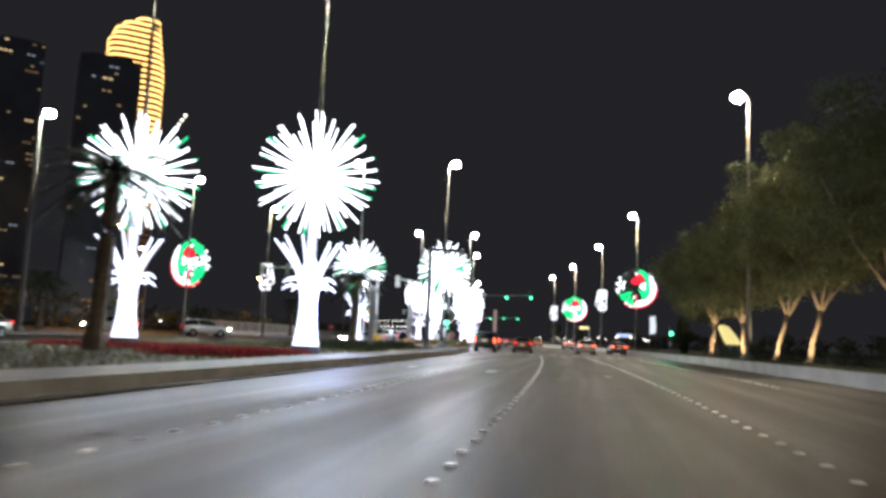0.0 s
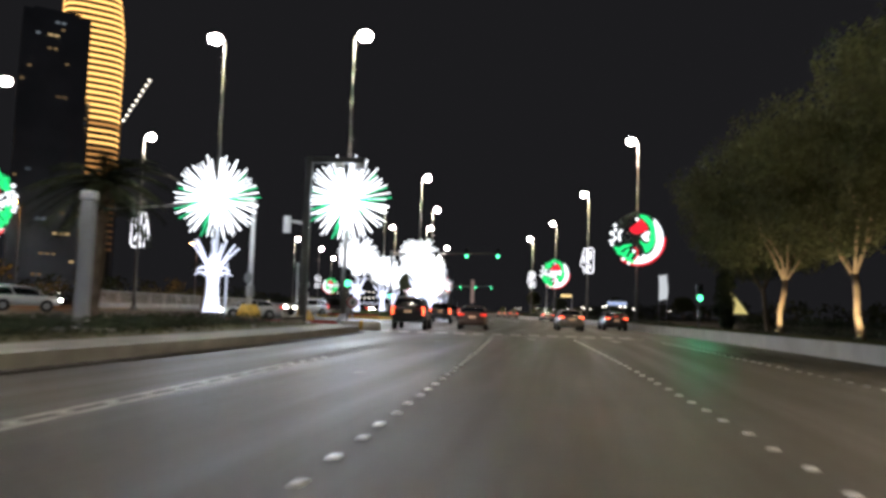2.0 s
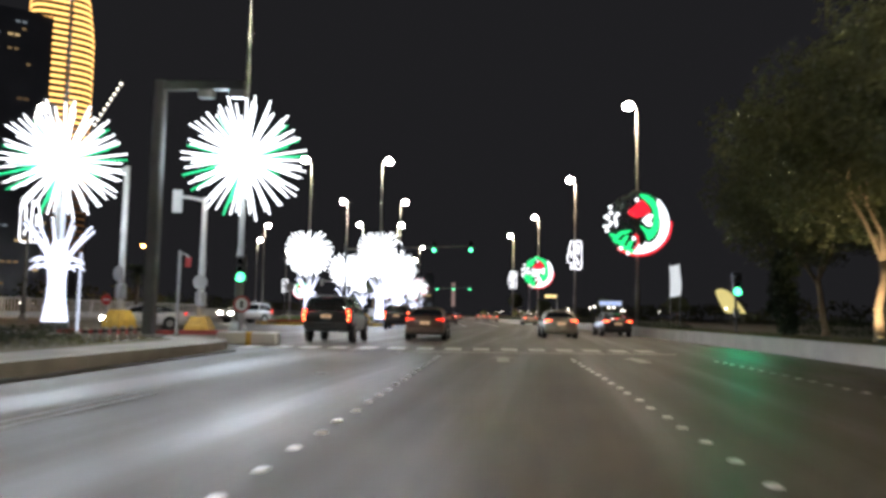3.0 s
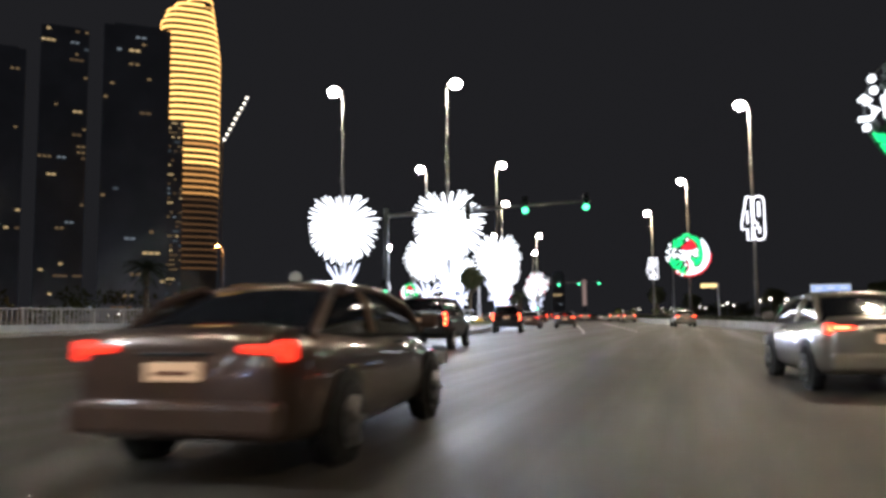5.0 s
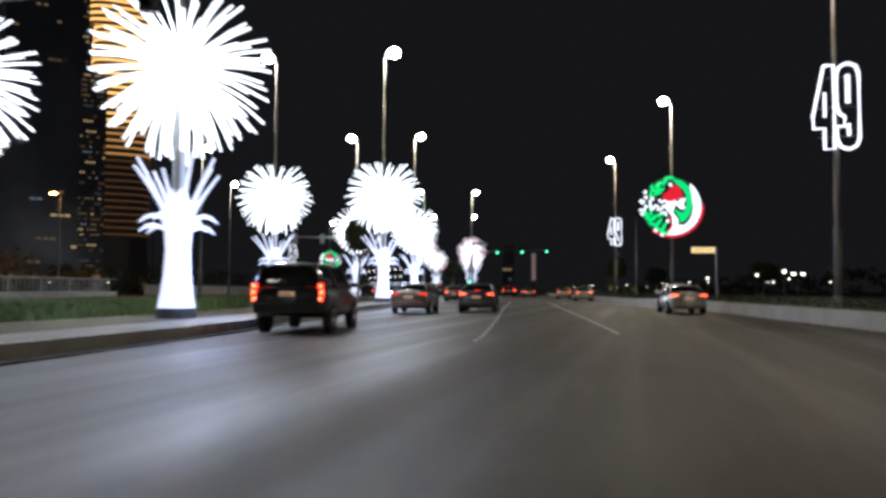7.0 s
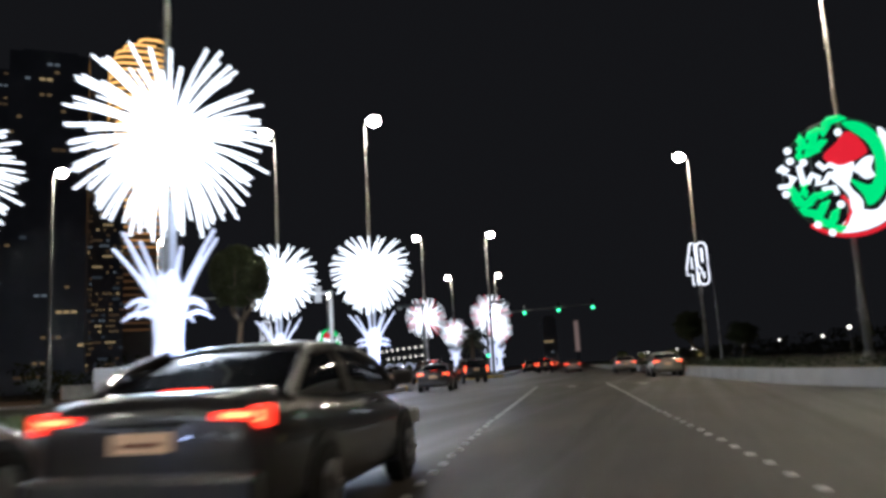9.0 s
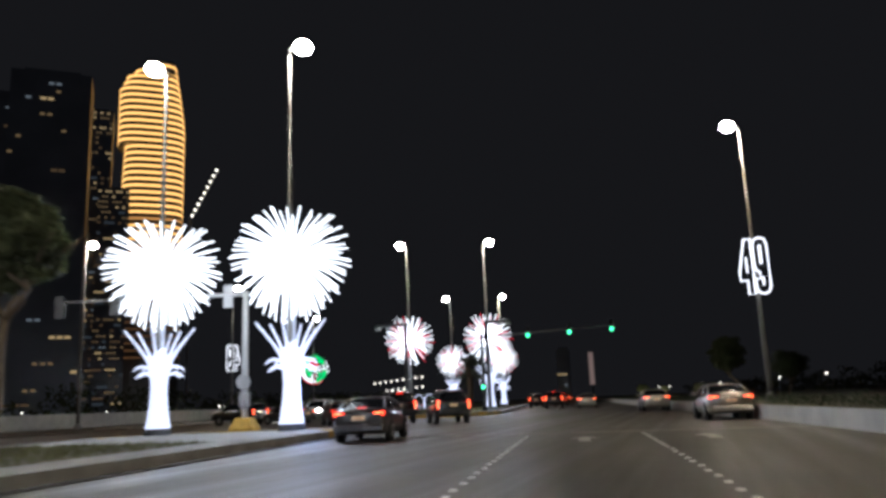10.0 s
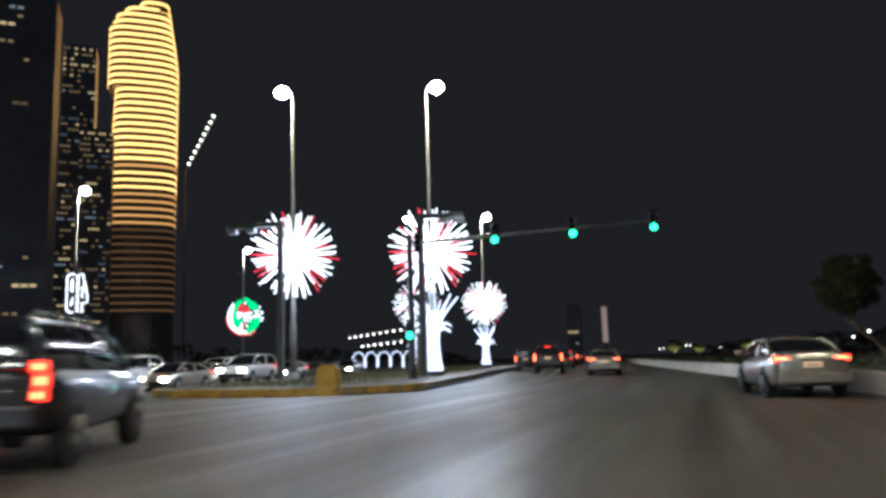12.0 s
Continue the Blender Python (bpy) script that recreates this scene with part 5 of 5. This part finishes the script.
RED_CAR = paint_mat("dark_red_car_paint", (0.022, 0.006, 0.006))
SILVER_CAR = paint_mat("silver_car_paint", (0.40, 0.36, 0.30), 0.7)
WHITE_CAR = paint_mat("white_car_paint", (0.7, 0.7, 0.7), 0.0)
BROWN_CAR = paint_mat("brown_car_paint", (0.16, 0.1, 0.075), 0.5)

black_suv = car("black full-size SUV with glowing tail lights", BLACK_CAR, "suv")
black_suv.matrix_basis = at(118.3, -4.05, 0, 2.7) @ Matrix.Scale(0.94, 4)
grey_sedan = car("grey sedan braking with bright red tail lights", GREY_CAR)
grey_sedan.matrix_basis = at(173.0, -5.35, 0, 3)
red_suv = car("dark red SUV with bright red tail lights", RED_CAR, "suv")
red_suv.matrix_basis = at(194.2, -9.8, 0, 22)
silver_sedan = car("silver sedan with lit plate and red tail lights", SILVER_CAR)
silver_sedan.matrix_basis = at(204.4, 7.4)
brown = car("brown sedan with red tail lights", BROWN_CAR, lit=TAIL_DIM)
brown.matrix_basis = at(195.0, -14.0, 0, 26)
copy_thing(silver_sedan, at(229.5, 3.3))
# cars crossing the first junction
for src, y, d in ((black_suv, 69.0, -3.9), (brown, 74.0, -0.5), (silver_sedan, 81.3, 6.2), (grey_sedan, 88.0, 10.3), (black_suv, 94.4, -4.0), (brown, 135.2, -3.75), (grey_sedan, 138.0, -0.7), (silver_sedan, 140.0, 9.8), (silver_sedan, 183.0, 8.1)):
    copy_thing(src, at(y, d))
for src, y, d in ((red_suv, 237, -0.3), (grey_sedan, 243, 3.2), (black_suv, 252, -3.0), (brown, 259, 0.2), (grey_sedan, 269, -3.1), (silver_sedan, 283, 3.2), (red_suv, 296, 0.0), (brown, 318, -3.0), (silver_sedan, 340, 0.2)):
    copy_thing(src, at(y, d, 0, 0))
# cars with headlights on: the crossing ones, the other carriageway, the queue at the second junction
white_suv = car("white SUV with headlights on", WHITE_CAR, "suv", TAIL_DIM, True, "oncoming cars")
white_suv.matrix_basis = at(80.0, -36.6, 0, -58)
oncoming = car("pale sedan with bright headlights waiting at the junction", SILVER_CAR, "sedan", TAIL_DIM, True, "oncoming cars")
oncoming.matrix_basis = at(216.5, -19.5, 0, 178)
white_sedan = car("white sedan with headlights on crossing the junction", WHITE_CAR, "sedan", TAIL_DIM, True, "oncoming cars")
white_sedan.matrix_basis = at(81.5, -18.3, 0, 118)
copy_thing(white_suv, at(110.0, -20.6, 0, 148))
copy_thing(black_suv, at(190.5, -5.6, 0, 18))
for src, y, d, tr in ((white_suv, 217.5, -23.5, 182), (oncoming, 219, -27.3, 180), (white_suv, 226, -19.8, 180), (oncoming, 227, -23.6, 181), (oncoming, 228, -31, 180), (oncoming, 233, -20, 180), (white_suv, 236, -27.5, 180), (oncoming, 243, -24, 180), (oncoming, 250, -20.4, 180), (white_suv, 72, -44, 92), (oncoming, 34, -29.5, 180), (grey_sedan, 204, -21.5, 62), (black_suv, 206, -27, 70)):
    copy_thing(src, at(y, d, 0, tr))


# ---------------------------------------------------------------- towers and the distance
tower = thing("office_tower", pose(-469, 714, 0, 0, 0, 40), "tall dark tower striped with golden light bands", "skyscraper")


def plan(hw, hd, n=28, p=3.2):
    out = []
    for k in range(n):
        a = 2 * math.pi * k / n
        ca, sa = math.cos(a), math.sin(a)
        out.append((hw * math.copysign(abs(ca) ** (2 / p), ca), hd * math.copysign(abs(sa) ** (2 / p), sa)))
    return out


def tower_edges(z):
    """Left and right edge of the tower at a height: a notch above the middle, a stepped crown on the right."""
    left = -22.3 - 2.5 * (241 - z) / 70 if z < 241 else -28.5
    for step, x in ((297, -25.6), (302, -23.3), (306.5, -16.3), (311, -4.3), (318, 1.5)):
        if z > step:
            left = x
    left = max(left, -28.5)
    right = 28.5 if z < 258 else 28.5 - 9 * ((z - 258) / 62) ** 1.2
    return left, right


bm = B()
rings = []
for z in [0, 40, 80, 120, 160, 200, 240.9, 241.1, 258, 275, 290, 296.9, 297.1, 301.9, 302.1, 306.4, 306.6, 310.9, 311.1, 317.9, 318.1, 323]:
    l, r = tower_edges(z)
    rings.append([(x + (l + r) / 2, y, z) for x, y in plan((r - l) / 2, 20)])
loft(bm, rings)
part("wall", bm, FACADE_WARM, tower)
for k in range(45):
    z = 48.6 + 6.1 * k
    l, r = tower_edges(z)
    bm = B()
    rings = [[(x + (l + r) / 2, y, zz) for x, y in plan((r - l) / 2 + 0.5, 20.5)] for zz in (z, z + (2.2 if z > 168 else 1.7))]
    loft(bm, rings)
    part("light_band", bm, GOLD_MID if 168 < z < 175 or 120 < z < 150 else GOLD if z > 120 else GOLD_DIM, tower)


def window_block(m, w, d, h, label, cols, floors, seed, p, name="apartment_tower", shoulder=None):
    rnd = random.Random(seed)
    top = thing(name, m, label, "high-rise", group="dark high-rises")
    bm = B()
    box(bm, 0, 0, h / 2, w, d, h)
    part("wall", bm, FACADE, top)
    bm = B()
    box(bm, 0, 0, h + 1.2, w * 0.7, d * 0.7, 2.4)
    part("roof_plant", bm, FACADE, top)
    panes = []
    for k, glow_ in enumerate(WINDOW_GLOWS):
        bm = B()
        box(bm, 0, 0, 0, w / cols * (0.78, 0.6, 0.86, 0.7, 0.86)[k], 0.3, h / floors * (0.3, 0.26, 0.34, 0.26, 0.4)[k])
        panes.append(finish(bm, "window", glow_))
    for j in range(2, floors):
        crown = p > 0.28 and j > floors * 0.9
        busy = p * rnd.choice((0.3, 0.7, 1.2, 2.2)) + (0.5 if crown else 0.0)
        i = 0
        while i < cols:
            if rnd.random() < busy:
                kind = rnd.choice((1, 0, 0) if crown else (0, 0, 1, 1, 1, 2, 2, 2, 3, 4))
                for _ in range(rnd.choice((1, 1, 2, 3))):
                    if i < cols:
                        part("window", panes[kind], None, top, m=Matrix.Translation((-w / 2 + (i + 0.5) * w / cols, -d / 2 - 0.1, (j + 0.5) * h / floors)))
                    i += 1
            i += 1
    return top


window_block(pose(-407, 579.5, 0, 0, 0, 40), 20.5, 22, 218, "dark residential tower with scattered warm lit windows", 9, 58, 2, 0.4)
window_block(pose(-388, 577, 0, 0, 0, 40), 20, 22, 156, "dark residential tower with scattered warm lit windows", 9, 42, 3, 0.3)
window_block(pose(-305, 437, 0, 0, 0, 40), 36, 22, 170, "near dark residential tower with few lit windows", 11, 42, 4, 0.06)
window_block(pose(-470, 552, 0, 0, 0, 44), 34, 26, 232, "dark residential tower with few lit windows", 10, 50, 5, 0.045)
window_block(pose(-502, 520, 0, 0, 0, 46), 36, 26, 210, "dark residential tower with few lit windows", 10, 46, 6, 0.04)
window_block(pose(-115, 800, 0, 0, 0, 8), 11, 10, 40, "small dark far block with lit top floor", 4, 9, 7, 0.07)
window_block(pose(-300, 420, 0, 0, 0, 40), 60, 16, 9, "low dark far building with lit windows", 16, 3, 8, 0.3, name="low_building")
# tower crane with its string of lamps
crane = thing("tower_crane", Matrix(), "dark construction crane jib with a string of lamps", "crane")
bm = B()
tube(bm, [(-481, 790, 0), (-481, 790, 192)], 1.0, 6)
part("mast", bm, FACADE, crane)
bm = B()
tube(bm, [(-481, 790, 190), (-448, 790, 242)], 0.6, 5)
part("jib", bm, FACADE, crane)
for k in range(9):
    s = k / 8
    bm = B()
    bmesh.ops.create_uvsphere(bm, u_segments=8, v_segments=6, radius=1.05)
    bmesh.ops.translate(bm, vec=(-477.5 + 27.8 * s, 788.6, 196.7 + 43.9 * s), verts=bm.verts)
    part("lamp", bm, FAR_WHITE, crane)

# far pylon sign, park canopy, boundary wall, arcade of bulbs
pyl = thing("advertising_pylon", pose(-51.5, 482, 0, 0, 0, 6), "tall pale advertising pylon far down the road", "pylon")
bm = B()
box(bm, 0, 0, 12.8, 2.0, 0.5, 13.6, bevel=0.05)
part("panel", bm, glow("pylon_face", (0.9, 0.62, 0.55), 0.16), pyl, "dim pinkish panel")
bm = B()
box(bm, 0, 0, 3.1, 0.7, 0.4, 6.2)
part("stem", bm, DARK_STEEL, pyl)
can = thing("lit_canopy", pose(38.0, 192, 0.4), "yellow lit fabric canopy in the dark park", "canopy")
bm = B()
rings = []
for z, r in ((2.0, 1.9), (3.1, 1.85), (4.3, 1.7), (5.4, 1.5), (6.2, 1.2), (6.6, 0.4)):
    rings.append([(r * math.cos(a) - 0.6 * (z - 2.0), r * math.sin(a), z) for a in [k * math.pi / 10 for k in range(20)]])
loft(bm, rings)
part("fabric", bm, CANOPY_GLOW, can, "glowing yellow fabric")
for k in range(4):
    a = math.pi / 4 + k * math.pi / 2
    bm = B()
    tube(bm, [(1.45 * math.cos(a) + 0.2, 1.45 * math.sin(a), 0), (1.45 * math.cos(a) + 0.2, 1.45 * math.sin(a), 2.1)], 0.05, 6)
    part("pole", bm, STEEL, can)

bw = thing("boundary_wall", Matrix(), "low pale boundary wall beyond the other carriageway", "wall", kind="structure")
for y0, y1, d in ((-40, 64, -62), (212, 420, -62)):
    bm = B()
    ribbon(bm, y0, y1, d - 0.25, d, -0.1, 1.7)
    part("wall_panel", bm, CONCRETE, bw)

bal = thing("balustrade", Matrix(), "pale balustrade of upright posts beyond the other carriageway", "balustrade", kind="structure")
bm = B()
ribbon(bm, 104, 176, -46.3, -46.0, -0.1, 0.75)
part("plinth", bm, CONCRETE, bal)
bm = B()
ribbon(bm, 104, 176, -46.28, -46.02, 2.05, 2.2)
part("rail", bm, CONCRETE, bal)
bm = B()
box(bm, 0, 0, 0.65, 0.2, 0.28, 1.3, bevel=0.03)
post = finish(bm, "post", CONCRETE)
bm = B()
box(bm, 0, 0, 0.65, 0.12, 0.12, 1.3, bevel=0.02)
baluster = finish(bm, "baluster", CONCRETE)
for k in range(118):
    big = k % 8 == 0
    part("post" if big else "baluster", post if big else baluster, CONCRETE, bal, m=at(104.3 + 0.6 * k, -46.15, 0.75))

# pairs of floodlights over the park
for y, d in ((185.5, 30.6), (262, 52)):
    fl = thing("park_floodlight", at(y, d, 0.4), "pair of white floodlights on a pole in the park", "floodlight", group="park floodlights")
    bm = B()
    tube(bm, [(0, 0, 0), (0, 0, 2.5)], [0.07, 0.05], 8)
    part("pole", bm, DARK_STEEL, fl)
    bm = B()
    box(bm, 0, 0, 2.5, 1.3, 0.06, 0.06)
    part("crossbar", bm, DARK_STEEL, fl)
    for x in (-0.45, 0.5):
        bm = B()
        box(bm, x, -0.06, 2.6, 0.42, 0.12, 0.22, bevel=0.02)
        part("lamp_head", bm, FAR_WHITE, fl)

arc = thing("bulb_arcade", pose(-74, 330, 0, 0, 0, 22), "white lit arcade with a string of bulbs", "light arcade")
for count, reach, drop in ((9, 0.36, 0.0), (7, 0.26, 2.4)):
    for k in range(count):
        s = reach * k / (count - 1)
        bm = B()
        bmesh.ops.create_uvsphere(bm, u_segments=8, v_segments=6, radius=0.2)
        bmesh.ops.translate(bm, vec=(-34 * s, 70 * s, 7.6 - 1.4 * s - drop), verts=bm.verts)
        part("bulb", bm, FAR_WHITE, arc)
bm = B()
tube(bm, [(0, 0, 7.95), (-12.5, 25.5, 7.4)], 0.12, 5)
part("cable", bm, DARK_STEEL, arc)
bm = B()
tube(bm, [(0, 0, 5.55), (-9, 18.5, 5.15)], 0.12, 5)
part("cable", bm, DARK_STEEL, arc)
for k in range(5):
    x0 = -10 + 2.6 * k
    bm = B()
    tube(bm, [(x0, 0, 0), (x0, 0, 2.2), (x0 + 0.5, 0, 3.0), (x0 + 1.2, 0, 3.3), (x0 + 1.9, 0, 3.0), (x0 + 2.4, 0, 2.2), (x0 + 2.4, 0, 0)], 0.11, 6)
    part("arch", bm, TRUNK_LED, arc)

# small far lamps at the edge of the park and beyond the other road
def small_lamp(m, h):
    top = thing("park_lamp", m, "small distant park lamp glowing white", "park lamp", group="distant park lamps")
    bm = B()
    tube(bm, [(0, 0, 0), (0, 0, h)], [0.07, 0.05], 6)
    part("pole", bm, DARK_STEEL, top)
    bm = B()
    bmesh.ops.create_uvsphere(bm, u_segments=10, v_segments=6, radius=0.15)
    bmesh.ops.translate(bm, vec=(0, 0, h), verts=bm.verts)
    part("globe", bm, FAR_WHITE, top)
    return top


lampm = small_lamp(at(250, 27, 0.4), 2.7)
rnd = random.Random(9)
for k in range(20):
    y = 150 + k * 17 + rnd.uniform(-4, 4)
    copy_thing(lampm, at(y, rnd.uniform(24, 62), 0.3 + rnd.uniform(-0.4, 0.15)))
for k in range(26):
    y = 60 + k * 14 + rnd.uniform(-5, 5)
    copy_thing(lampm, at(y, rnd.uniform(-130, -66), -0.3 + rnd.uniform(-0.3, 0.15)))
# dark row of far trees behind the park and the other carriageway
cs = []
for k in range(260):
    y = -20 + 2.4 * k
    cs.append((cx(y) + 66 + 5 * math.sin(k * 1.3), y, rnd.uniform(0.8, 4.5)))
    cs.append((cx(y) - 72 + 6 * math.sin(k * 0.9), y, rnd.uniform(0.8, 5.0)))
tagged(new("far_trees", leaf_mesh("far_trees", cs, 40, 2.4, 0.5, LEAF, 77)), "dark belt of trees in the distance", "trees", kind="stuff")
